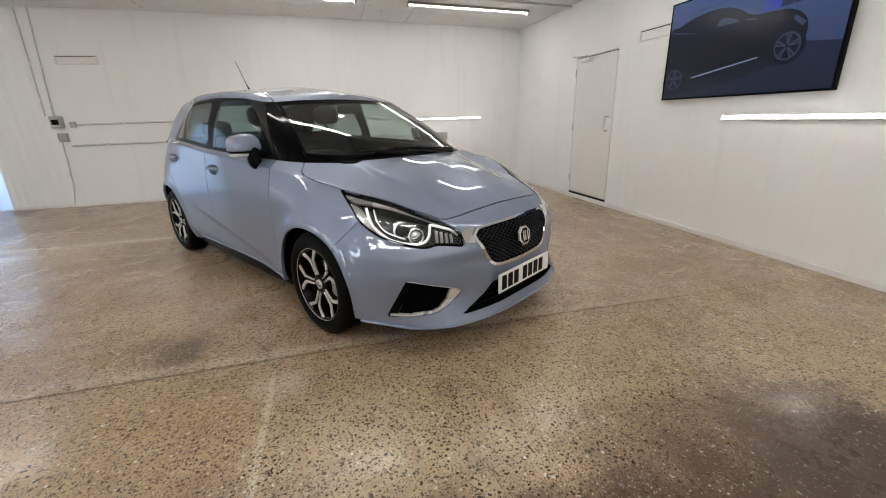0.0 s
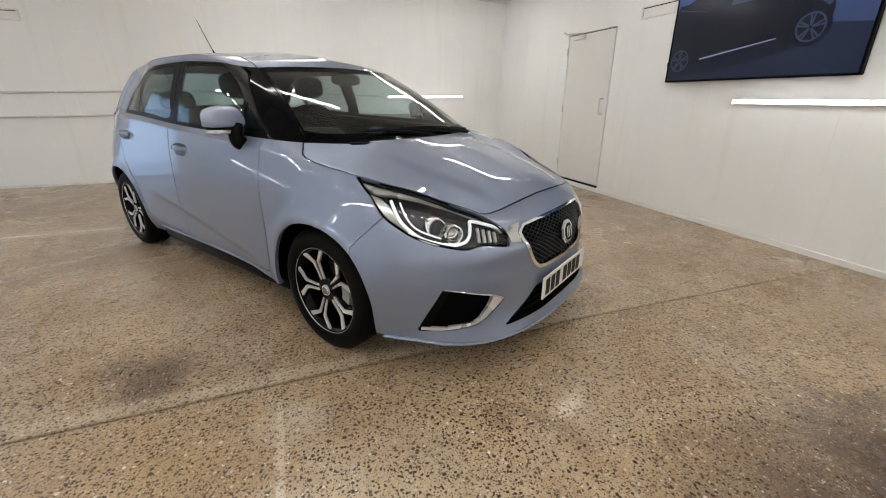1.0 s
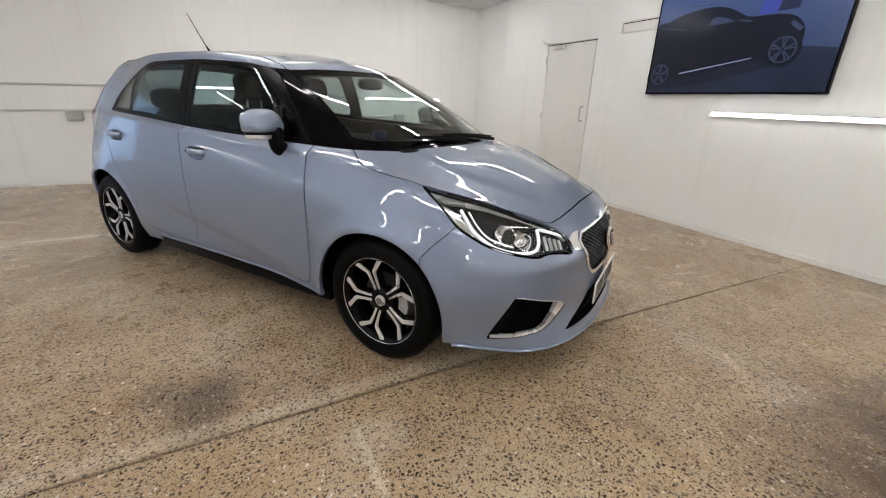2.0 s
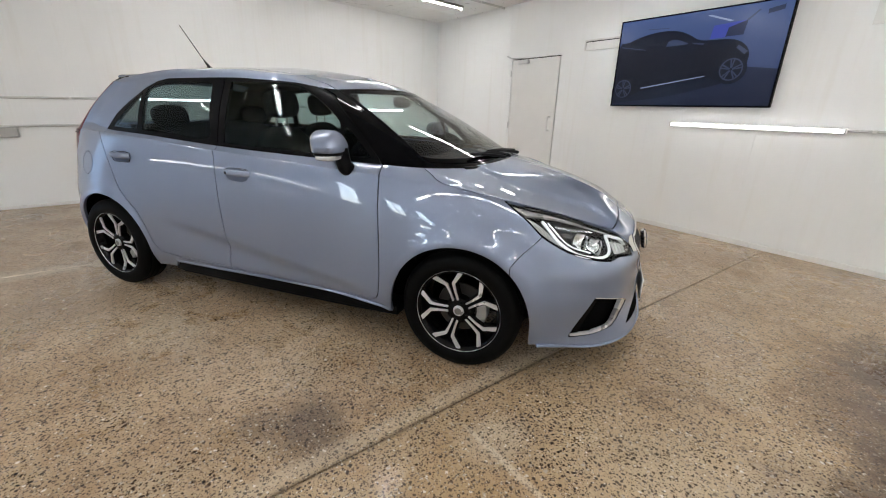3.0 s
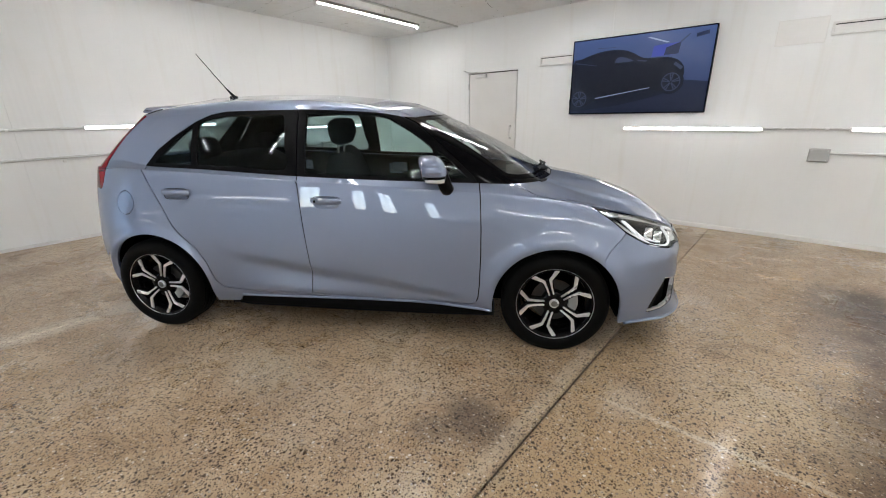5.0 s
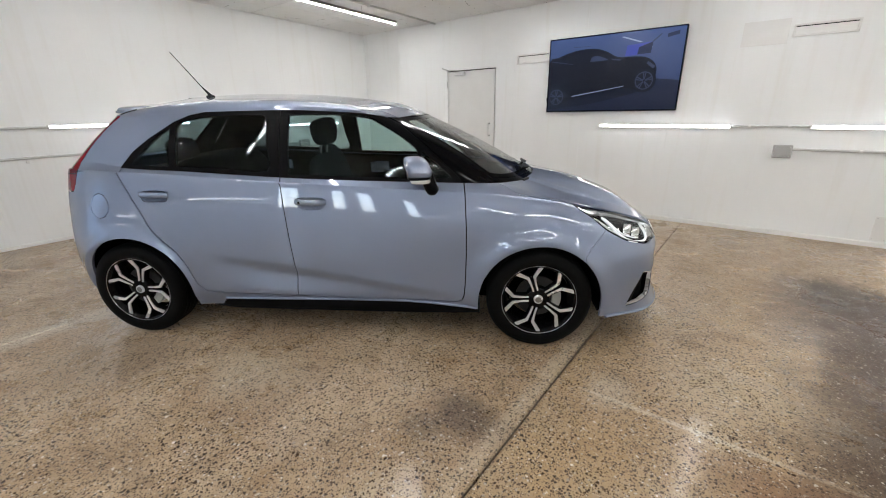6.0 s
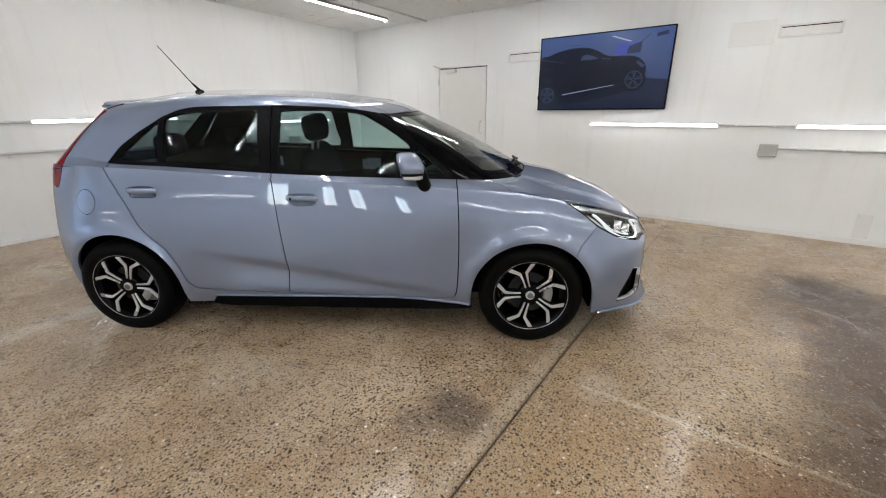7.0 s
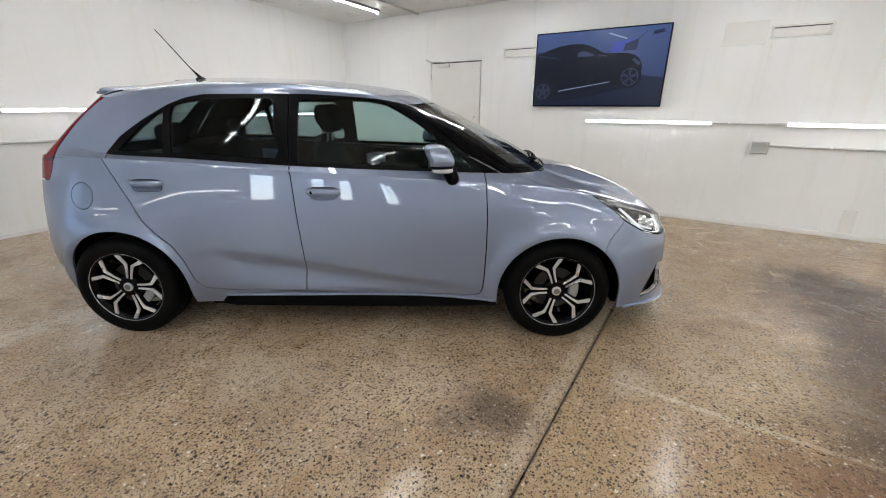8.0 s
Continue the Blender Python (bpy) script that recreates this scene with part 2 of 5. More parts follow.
def box(x0, x1, y0, y1, z0, z1, bevel=0.0, bm=None, seg=1):
    bm = bm or bmesh.new()
    r = bmesh.ops.create_cube(bm, size=1)
    vs = r["verts"]
    for v in vs:
        v.co = Vector(((x0 + x1) / 2 + v.co.x * (x1 - x0), (y0 + y1) / 2 + v.co.y * (y1 - y0), (z0 + z1) / 2 + v.co.z * (z1 - z0)))
    if bevel:
        bmesh.ops.bevel(bm, geom=list({e for v in vs for e in v.link_edges}), offset=bevel, segments=seg, affect="EDGES", profile=.5)
    return bm


def lathe(profile, n=48, bm=None, arc=360.0, m=None):
    """A profile of (radius, y) turned round the y axis."""
    bm = bm or bmesh.new()
    rings = []
    full = arc >= 360
    for k in range(n if full else n + 1):
        a = radians(arc) * k / n
        ring = [Vector((r * math.cos(a), y, r * math.sin(a))) for r, y in profile]
        rings.append([bm.verts.new(m @ p if m else p) for p in ring])
    for k in range(n):
        A, B = rings[k], rings[(k + 1) % len(rings)]
        for i in range(len(profile) - 1):
            quad = [A[i], B[i], B[i + 1], A[i + 1]]
            if len({tuple(round(c, 6) for c in v.co) for v in quad}) > 2:
                bm.faces.new(quad)
    bmesh.ops.remove_doubles(bm, verts=bm.verts, dist=1e-6)
    bmesh.ops.recalc_face_normals(bm, faces=bm.faces)
    return bm


def tube(path, r, n=8, bm=None, r2=None, flat=1.0):
    """A rod of radius r (to r2) along a path, with closed ends."""
    bm = bm or bmesh.new()
    P = [Vector(p) for p in path]
    side, rings = None, []
    for i, p in enumerate(P):
        d = ((P[min(i + 1, len(P) - 1)] - p).normalized() + (p - P[max(i - 1, 0)]).normalized()).normalized()
        if side is None:
            side = d.cross(Vector((0, 0, 1)) if abs(d.z) < .9 else Vector((1, 0, 0))).normalized()
        side = (side - d * side.dot(d)).normalized()
        up = d.cross(side)
        k = r if r2 is None else r + (r2 - r) * i / (len(P) - 1)
        rings.append([bm.verts.new(p + (side * math.cos(2 * math.pi * j / n) + up * flat * math.sin(2 * math.pi * j / n)) * k) for j in range(n)])
    for A, B in zip(rings, rings[1:]):
        for j in range(n):
            bm.faces.new((A[j], A[(j + 1) % n], B[(j + 1) % n], B[j]))
    bm.faces.new(rings[0][::-1])
    bm.faces.new(rings[-1])
    bmesh.ops.recalc_face_normals(bm, faces=bm.faces)
    return bm


def curve(points, n=6):
    return [Vector(p) for p in spline(np.array(points, float), np.linspace(0, len(points) - 1, (len(points) - 1) * n + 1))]


def prism(outline, axis, a, b, bm=None, bevel=0.0):
    """A flat outline of 2D points pushed from a to b along an axis (0, 1 or 2)."""
    bm = bm or bmesh.new()
    put = lambda p, h: Vector({0: (h, *p), 1: (p[0], h, p[1]), 2: (*p, h)}[axis])
    A, B = [bm.verts.new(put(p, a)) for p in outline], [bm.verts.new(put(p, b)) for p in outline]
    n = len(outline)
    fs = [bm.faces.new(A), bm.faces.new(B[::-1])]
    fs += [bm.faces.new((A[i], B[i], B[(i + 1) % n], A[(i + 1) % n])) for i in range(n)]
    bmesh.ops.recalc_face_normals(bm, faces=fs)
    if bevel:
        bmesh.ops.bevel(bm, geom=list({e for f in fs for e in f.edges}), offset=bevel, segments=2, affect="EDGES", profile=.5)
    return bm


def blob(sx, sy, sz, m=None, power=2.6, nu=20, nv=14, bm=None):
    """A rounded block: a superellipsoid with half sizes sx, sy, sz."""
    bm = bm or bmesh.new()
    f = lambda c: math.copysign(abs(c) ** (2 / power), c)
    rows = []
    for i in range(1, nv):
        a = -math.pi / 2 + math.pi * i / nv
        rows.append([bm.verts.new((sx * f(math.cos(a)) * f(math.cos(2 * math.pi * j / nu)), sy * f(math.cos(a)) * f(math.sin(2 * math.pi * j / nu)), sz * f(math.sin(a)))) for j in range(nu)])
    lo, hi = bm.verts.new((0, 0, -sz)), bm.verts.new((0, 0, sz))
    for A, B in zip(rows, rows[1:]):
        for j in range(nu):
            bm.faces.new((A[j], A[(j + 1) % nu], B[(j + 1) % nu], B[j]))
    for j in range(nu):
        bm.faces.new((lo, rows[0][(j + 1) % nu], rows[0][j]))
        bm.faces.new((hi, rows[-1][j], rows[-1][(j + 1) % nu]))
    if m:
        bmesh.ops.transform(bm, matrix=m, verts=[v for r in rows for v in r] + [lo, hi])
    return bm
# ---- car body: feature lines (forward, half width, height), nose centre to tail centre ----
SKIRT = [(.862, 0, .175), (.848, .25, .175), (.79, .48, .175), (.67, .645, .178), (.53, .735, .193), (.36, .80, .206), (0, .81, .20), (-.40, .81, .22),
         (-1.0, .80, .235), (-1.5, .80, .235), (-2.1, .80, .205), (-2.52, .80, .21), (-2.84, .75, .24), (-3.03, .59, .26), (-3.11, .34, .27), (-3.13, 0, .27)]
LOWER = [(.835, 0, .30), (.82, .25, .30), (.755, .46, .30), (.655, .63, .30), (.52, .738, .30), (.36, .81, .30), (0, .83, .30), (-.4, .832, .295),
         (-1.0, .836, .31), (-1.5, .836, .315), (-2.1, .836, .31), (-2.52, .835, .33), (-2.855, .775, .35), (-3.07, .61, .36), (-3.145, .34, .37), (-3.165, 0, .37)]
MIDDLE = [(.832, 0, .45), (.812, .25, .45), (.758, .463, .45), (.673, .618, .45), (.545, .733, .45), (.36, .815, .45), (0, .85, .45), (-.4, .836, .45),
          (-1, .838, .45), (-1.5, .842, .45), (-2.1, .85, .45), (-2.52, .855, .46), (-2.86, .79, .48), (-3.085, .615, .49), (-3.155, .34, .50), (-3.18, 0, .5)]
UPPER = [(.82, 0, .57), (.795, .25, .57), (.738, .456, .575), (.648, .602, .585), (.513, .712, .595), (.34, .79, .60), (0, .85, .62), (-.4, .838, .61),
         (-1, .84, .60), (-1.5, .845, .60), (-2.1, .85, .61), (-2.52, .852, .63), (-2.85, .79, .64), (-3.065, .62, .65), (-3.135, .35, .66), (-3.155, 0, .66)]
FLANK = [(.79, 0, .63), (.765, .25, .635), (.70, .438, .65), (.600, .569, .672), (.466, .677, .70), (.30, .755, .735), (0, .82, .76), (-.4, .832, .77),
         (-1, .832, .78), (-1.5, .833, .79), (-2.1, .833, .80), (-2.52, .824, .82), (-2.81, .758, .84), (-3.02, .63, .85), (-3.06, .36, .86), (-3.08, 0, .86)]
CREASE = [(.735, 0, .675), (.715, .25, .682), (.646, .440, .698), (.512, .546, .735), (.368, .627, .777), (.20, .70, .832), (0, .77, .873), (-.4, .80, .905),
          (-1, .808, .945), (-1.5, .808, .972), (-2.1, .80, 1.01), (-2.5, .768, 1.025), (-2.77, .708, 1.03), (-2.955, .64, 1.03), (-3.01, .36, 1.03), (-3.03, 0, 1.03)]
BONNET_A = [(.57, 0, .788), (.55, .23, .784), (.46, .36, .788), (.33, .48, .807), (.21, .58, .835), (.085, .668, .868), (-.09, .742, .905), (-.41, .79, .93)]
BONNET_B = [(.30, 0, .888), (.28, .19, .884), (.215, .31, .880), (.125, .43, .883), (.045, .54, .898), (-.05, .635, .915), (-.175, .705, .935), (-.42, .765, .952)]
BELT = [(.02, 0, .945), (.005, .15, .945), (-.015, .28, .945), (-.05, .40, .945), (-.10, .51, .948), (-.175, .60, .952), (-.26, .67, .957), (-.43, .735, .968),
        (-1, .755, .985), (-1.5, .755, 1.005), (-2.1, .74, 1.04), (-2.5, .70, 1.055), (-2.72, .675, 1.085), (-2.90, .632, 1.08), (-2.95, .34, 1.08), (-2.95, 0, 1.08)]
RAIL = [(-.75, 0, 1.336), (-.755, .13, 1.335), (-.765, .25, 1.332), (-.785, .36, 1.328), (-.815, .45, 1.322), (-.855, .53, 1.320), (-.93, .59, 1.332), (-1.05, .615, 1.350),
        (-1.3, .628, 1.366), (-1.5, .632, 1.373), (-2.0, .62, 1.370), (-2.30, .582, 1.360), (-2.45, .578, 1.352), (-2.605, .545, 1.362), (-2.62, .30, 1.40), (-2.64, 0, 1.42)]
ROOF = [(-.83, 0, 1.374), (-.835, .12, 1.372), (-.85, .23, 1.369), (-.885, .32, 1.366), (-.92, .40, 1.362), (-.965, .475, 1.360), (-1.04, .53, 1.370), (-1.13, .553, 1.387),
        (-1.36, .566, 1.409), (-1.55, .569, 1.422), (-2.0, .556, 1.426), (-2.28, .52, 1.413), (-2.40, .50, 1.404), (-2.52, .44, 1.402), (-2.54, .25, 1.43), (-2.56, 0, 1.444)]
RIDGE_U = (-.93, -.98, -1.02, -1.06, -1.1, -1.15, -1.2, -1.27, -1.42, -1.58, -1.98, -2.2, -2.3, -2.38, -2.44, -2.5)
AXLE_R = -2.52


def spline(P, at):
    """Catmull-Rom through the rows of P (n, ..) at the parameters at (0 .. n-1)."""
    P = np.asarray(P, float)
    Q = np.concatenate([[2 * P[0] - P[1]], P, [2 * P[-1] - P[-2]]])
    i = np.clip(np.floor(at).astype(int), 0, len(P) - 2)
    t = (at - i).reshape((-1,) + (1,) * (P.ndim - 1))
    a, b, c, d = Q[i], Q[i + 1], Q[i + 2], Q[i + 3]
    return .5 * (2 * b + (c - a) * t + (2 * a - 5 * b + 4 * c - d) * t ** 2 + (3 * b - a - 3 * c + d) * t ** 3)


def steps(lengths, size):
    """Parameters that cut intervals of these lengths into pieces of about size."""
    out = [0.0]
    for i, l in enumerate(lengths):
        n = max(1, int(round(l / size)))
        out += [i + (k + 1) / n for k in range(n)]
    return np.array(out)


def smooth(x, a, b):
    t = np.clip((x - a) / (b - a), 0, 1)
    return t * t * (3 - 2 * t)


def grid_mesh(net, cols, rows):
    """Net (levels, columns, 3) to points, triangles on a fine grid."""
    S = spline(np.moveaxis(spline(net, rows), 1, 0), cols)     # (cols, rows, 3)
    n, m = S.shape[:2]
    idx = np.arange(n * m).reshape(n, m)
    a, b, c, d = idx[:-1, :-1].ravel(), idx[1:, :-1].ravel(), idx[1:, 1:].ravel(), idx[:-1, 1:].ravel()
    return S.reshape(-1, 3), np.concatenate([np.stack([a, b, c], 1), np.stack([a, c, d], 1)])


def normals(V, T):
    n = np.cross(V[T[:, 1]] - V[T[:, 0]], V[T[:, 2]] - V[T[:, 0]])
    N = np.zeros_like(V)
    for k in range(3):
        np.add.at(N, T[:, k], n)
    N[np.abs(V[:, 1]) < 1e-5, 1] = 0
    return N / np.maximum(np.linalg.norm(N, axis=1, keepdims=True), 1e-12)


def shape_flank(V):
    """Arch flares, the door's hollow and the bonnet's fold pressed into the plain surface."""
    u, w, z = V[:, 0], V[:, 1], V[:, 2]
    side = smooth(w, .55, .7)
    for c in (0.0, AXLE_R):
        r = np.hypot(u - c, z - .295)
        w = w + side * .020 * np.exp(-((r - .36) / .045) ** 2) * smooth(r, .30, .34)
    nose = smooth(u, .30, .50)
    push = nose * (.008 * np.exp(-((z - .552) / .034) ** 2) - .003 * np.exp(-((z - .475) / .035) ** 2))
    u, w = u + push * (1 - smooth(w, .45, .75)), w + push * smooth(w, .40, .7)
    line = .572 - (u + 2.0) * .155
    d = line - z
    fade = smooth(u, -2.10, -1.5) * (1 - smooth(u, -.70, -.44))
    w = w - side * fade * .019 * smooth(d, -.008, .062) * (1 - smooth(d, .07, .25))
    fold = .43 - .10 * smooth(u, .1, .65)
    z = z + .010 * smooth(z, .70, .76) * (1 - smooth(w, fold - .03, fold + .03)) * (1 - smooth(u, .55, .68)) * (u > -.2)
    return np.stack([u, w, z], 1)


def body_surfaces():
    """The right half as three sheets: flank with bonnet, glasshouse, roof; y is minus the half width."""
    A = [np.array(r, float) for r in (SKIRT, LOWER, MIDDLE, UPPER, FLANK, CREASE)]
    belt, crease = np.array(BELT), A[5]
    extra = []
    for top, f in ((BONNET_A, .36), (BONNET_B, .72)):
        r = crease * (1 - f) + belt * f
        r[:8] = top
        extra.append(r)
    rail, roof = np.array(RAIL), np.array(ROOF)
    ru = np.array(RIDGE_U)
    ridge = np.stack([ru, 0 * ru, 1.489 - .079 * (np.maximum(ru + 1.95, 0) / 1.0) ** 2 - .05 * np.maximum(-1.95 - ru, 0) ** 2], 1)
    mid = .5 * (belt + rail)
    mid[:, 1] += .014 * smooth(mid[:, 1], .2, .6)
    mid[:7, 0] += .012
    mid[:7, 2] += .007
    ghost = roof * (1, -1, 1)
    lengths = np.linalg.norm(np.diff(.5 * (A[3] + crease), axis=0), axis=1)
    cols = steps(lengths, .014)
    out = []
    for net, rows in ((np.array(A + extra + [belt]), steps([.12, .15, .14, .15, .14, .12, .13, .12], .013)),
                      (np.array([belt, mid, rail]), steps([.26, .26], .015)),
                      (np.array([rail, roof, ridge]), steps([.15, .5], .02))):
        V, T = grid_mesh(net, cols, rows)
        if len(out) == 0:
            V = shape_flank(V)
        V = V * (1, -1, 1)
        N = normals(V, T)
        if len(out) != 1:
            # even out ripples in the front wings and the roof
            n = N.reshape(len(cols), -1, 3)
            for _ in range(10 if len(out) == 0 else 26):
                q = n.copy()
                q[1:-1, 1:-1] = (n[1:-1, 1:-1] * 2 + n[:-2, 1:-1] + n[2:, 1:-1] + n[1:-1, :-2] + n[1:-1, 2:]) / 6
                n = q
            n = n.reshape(-1, 3)
            k = (smooth(V[:, 0], -.46, -.36) * smooth(-V[:, 1], .5, .6) if len(out) == 0 else np.ones(len(V)))[:, None]
            N = N * (1 - k) + n * k
            N = N / np.maximum(np.linalg.norm(N, axis=1, keepdims=True), 1e-12)
        out.append((V, N, T))
    # outward: the flank's normals point to -y in the middle of the side
    fixed = []
    for k, (V, N, T) in enumerate(out):
        pick = np.argmin(np.abs(V[:, 0] + 1.2) + np.abs(V[:, 1] + .7)) if k < 2 else np.argmin(np.abs(V[:, 0] + 1.5) + np.abs(V[:, 1] + .2))
        wrong = N[pick, 1] > 0 if k < 2 else N[pick, 2] < 0
        fixed.append((V, -N, T[:, ::-1].copy()) if wrong else (V, N, T))
    return fixed
# ---- the room ----
XW, XE, YS, YN = -7.634, 4.2, -7.2, 3.73
WALL_FOOT, WALL_TOP = -.09, 2.82
FALL_FROM, FALL = 1.35, .0225       # the floor drains gently towards the north wall


def ceiling_at(y):
    """The ceiling's height: it rises a little away from the north wall."""
    return float(np.interp(y, (-3.0, 0.0, YN), (2.80, 2.785, 2.69)))


def drained(bm):
    """Let the part of a slab past FALL_FROM sink with the floor's fall."""
    bmesh.ops.bisect_plane(bm, geom=bm.verts[:] + bm.edges[:] + bm.faces[:], plane_co=(0, FALL_FROM, 0), plane_no=(0, 1, 0))
    for v in bm.verts:
        v.co.z -= max(0.0, v.co.y - FALL_FROM) * FALL
    return bm


DOOR = (-5.69, -4.775, 1.955)
GATE = (-6.4, -4.66, 2.3)         # vehicle entrance in the west wall, hung with clear strips
WINDOWS = [(-3.03, -2.57), (-1.86, -1.54), (-1.23, -.91), (-.16, .16)]


def setting(name, bm, mat, label, smooth_by=0):
    return tagged(link(name, bm, mat, smooth_by=smooth_by), label, name.split("_")[0], kind="structure")


floor = setting("floor", box(XW - .3, XE + .3, YS - .3, YN + .3, -.35, -.16), VOID, "worn aggregate concrete floor with saw-cut joints", 0)
ground = setting("ground", box(-400, 400, -400, 400, -.6, -.06), plain("yard asphalt", (.10, .10, .105), .9), "dark asphalt yard outside the building")
# unseen wall, added to block the bright horizon in the car's reflections
yard_wall = setting("yard_wall", box(-14.2, -14, -22, 6, -.1, 1.9), plain("grey plaster", (.30, .31, .33), .9), "unseen grey wall added outside to hide the horizon from reflections")
JOINTS = [XW - .1, -4.95, -2.0, .95, XE + .1]
for a, b in zip(JOINTS, JOINTS[1:]):
    part("slab", drained(box(a + .0036, b - .0036, YS - .3, YN + .1, -.10, 0, .002)), FLOOR, floor, smooth_by=0)

ceiling_bm = bmesh.new()
rows_y = [YS - .1, -4.6, -3.42, -1.97, -.38, .82, 1.56, 2.75, YN + .1]
for a, b in zip(rows_y, rows_y[1:]):
    for c, d in ((XW - .1, -6.9), (-6.9, -4.6), (-4.6, -2.2), (-2.2, .2), (.2, 2.4), (2.4, XE + .1)):
        box(c + .003, d - .003, a + .004, b - .004, 0, .03, .002, ceiling_bm)
    box(XW - .3, XE + .3, a - .001, b + .001, .028, .12, 0, ceiling_bm)
for v in ceiling_bm.verts:
    v.co.z += ceiling_at(v.co.y)
setting("ceiling", ceiling_bm, CEILING, "white painted ceiling sheets with dark joints")


def wall_with_sheets(name, label, axis, at, outward, spans, holes, cuts):
    """A wall along x (axis 0) or y (axis 1): a core with openings, faced with upright sheets between the cuts."""
    def slab(bm, a, b, z0, z1, n0, n1, bevel=0.0):
        lo, hi = sorted((at + outward * n0, at + outward * n1))
        return box(a, b, lo, hi, z0, z1, bevel, bm) if axis == 0 else box(lo, hi, a, b, z0, z1, bevel, bm)

    def pieces(a, b):
        """The parts of the upright strip a..b that no opening takes."""
        out, x = [], a
        for h0, h1, zb, zt in sorted(holes):
            if h1 <= a or h0 >= b:
                continue
            l, r = max(a, h0), min(b, h1)
            if l > x:
                out.append((x, l, WALL_FOOT, WALL_TOP))
            out.append((l, r, WALL_FOOT, zb))
            out.append((l, r, zt, WALL_TOP))
            x = r
        if x < b:
            out.append((x, b, WALL_FOOT, WALL_TOP))
        return out

    core = bmesh.new()
    for a, b, z0, z1 in pieces(*spans):
        slab(core, a, b, z0, z1 + .1 if z1 == WALL_TOP else z1, .012, .14)
    wall = setting(name, core, WALL, label)
    for a, b in zip(cuts, cuts[1:]):
        for l, r, z0, z1 in pieces(a + .0003, b - .0003):
            part("wall_sheet", slab(None, l, r, z0, z1, 0, .0118, .0006), WALL, wall, smooth_by=0)
    return wall


NORTH_CUTS = [XW, -6.75, -5.76, -4.46, -3.42, -2.33, -1.30, -.26, .8, 1.9, 3.0, XE]
WEST_CUTS = [YS, -4.66, -3.93, -2.72, -1.6, -.5, .6, 1.7, 2.75, YN]
wall_with_sheets("wall_north", "white painted sheet wall with upright seams", 0, YN, 1, (XW - .14, XE + .14), [(DOOR[0], DOOR[1], 0, DOOR[2])], NORTH_CUTS)
wall_with_sheets("wall_west", "white painted sheet wall with conduits and a strip-hung entrance", 1, XW, -1, (YS - .14, YN), [(GATE[0], GATE[1], 0, GATE[2])], WEST_CUTS)
wall_with_sheets("wall_east", "plain white sheet wall", 1, XE, 1, (YS - .14, YN), [], [YS, -4, -2, 0, 2, YN])
wall_with_sheets("wall_south", "white sheet wall with a row of small windows", 0, YS, -1, (XW, XE),
                 [(a, b, .85, 2.15) for a, b in WINDOWS], [XW, -5.5, -3.5, -2.2, -.6, 1.8, XE])
for k, (a, b) in enumerate(WINDOWS):
    win = setting("window_%d" % (k + 1), box(a, b, YS - .09, YS - .05, 0.85, .89), WHITE, "white framed window with two panes")
    c = (a + b) / 2
    for z in (1.27, 1.68):
        part("glazing_bar", box(a + .03, b - .03, YS - .085, YS - .055, z, z + .025), WHITE, win)
    for l, r in ((a, a + .03), (c - .015, c + .015), (b - .03, b)):
        part("window_frame", box(l, r, YS - .09, YS - .05, .89, 2.11), WHITE, win)
    part("window_frame", box(a, b, YS - .09, YS - .05, 2.11, 2.15), WHITE, win)
    for l, r in ((a + .03, c - .015), (c + .015, b - .03)):
        pane = part("pane", box(l, r, YS - .073, YS - .067, .89, 2.11), GLASS, win)
        pane.visible_shadow = False
# ribbed sheet between the entrance and the corner conduits
ribs_bm = bmesh.new()
cols = []
for y in np.linspace(GATE[1] + .004, -3.935, 64):
    d = .006 + .005 * math.sin((y - GATE[1]) * 2 * math.pi / .104)
    cols.append([ribs_bm.verts.new((XW + d, y, z)) for z in (.036, 2.83)])
for p, q in zip(cols, cols[1:]):
    ribs_bm.faces.new((p[0], q[0], q[1], p[1]))
bmesh.ops.recalc_face_normals(ribs_bm, faces=ribs_bm.faces)
bmesh.ops.solidify(ribs_bm, geom=ribs_bm.faces[:], thickness=.001)
setting("wall_cladding", ribs_bm, WALL, "white ribbed cladding sheet beside the entrance", 40)
# skirting along the two walls in view
base = setting("baseboard", box(XW + .012, XE, YN - .014, YN, -.075, -.004, .004), WHITE_PAINT, "white painted skirting along the walls")
part("skirting", box(XW, XW + .014, GATE[1], YN - .014, -.075, .035, .004), WHITE_PAINT, base)

# the door in the north wall
door = setting("door_1", box(DOOR[0] + .007, DOOR[1] - .019, YN + .004, YN + .045, .03, DOOR[2] - .015, .003), WHITE_PAINT, "closed white flush door in a dark-edged opening")
# near-black box puts the shade of the opening's gap behind the door
part("reveal_shade", box(DOOR[0] - .0, DOOR[1] + .0, YN + .05, YN + .139, 0, DOOR[2]), VOID, door)
part("threshold", box(DOOR[0] + .01, DOOR[1] - .01, YN - .004, YN + .04, .001, .028, .003), SATIN_BLACK, door)
part("pull_handle", tube(curve([(-4.87, YN + .005, 1.14), (-4.87, YN - .05, 1.135), (-4.87, YN - .055, 1.05), (-4.87, YN - .05, .965), (-4.87, YN + .005, .96)], 5), .011, 8), WHITE, door)
for z in (.25, 1.0, 1.75):
    part("hinge", tube([(DOOR[0] + .002, YN - .008, z - .045), (DOOR[0] + .002, YN - .008, z + .045)], .008, 8), METAL, door)
closer = part("door_closer", box(-5.53, -5.33, YN - .055, YN + .003, 1.875, 1.93, .008), WHITE, door)
part("closer_arm", tube([(-5.36, YN - .05, 1.945), (-5.58, YN - .13, 1.95), (-5.78, YN - .02, 2.0)], .009, 6), METAL, closer)
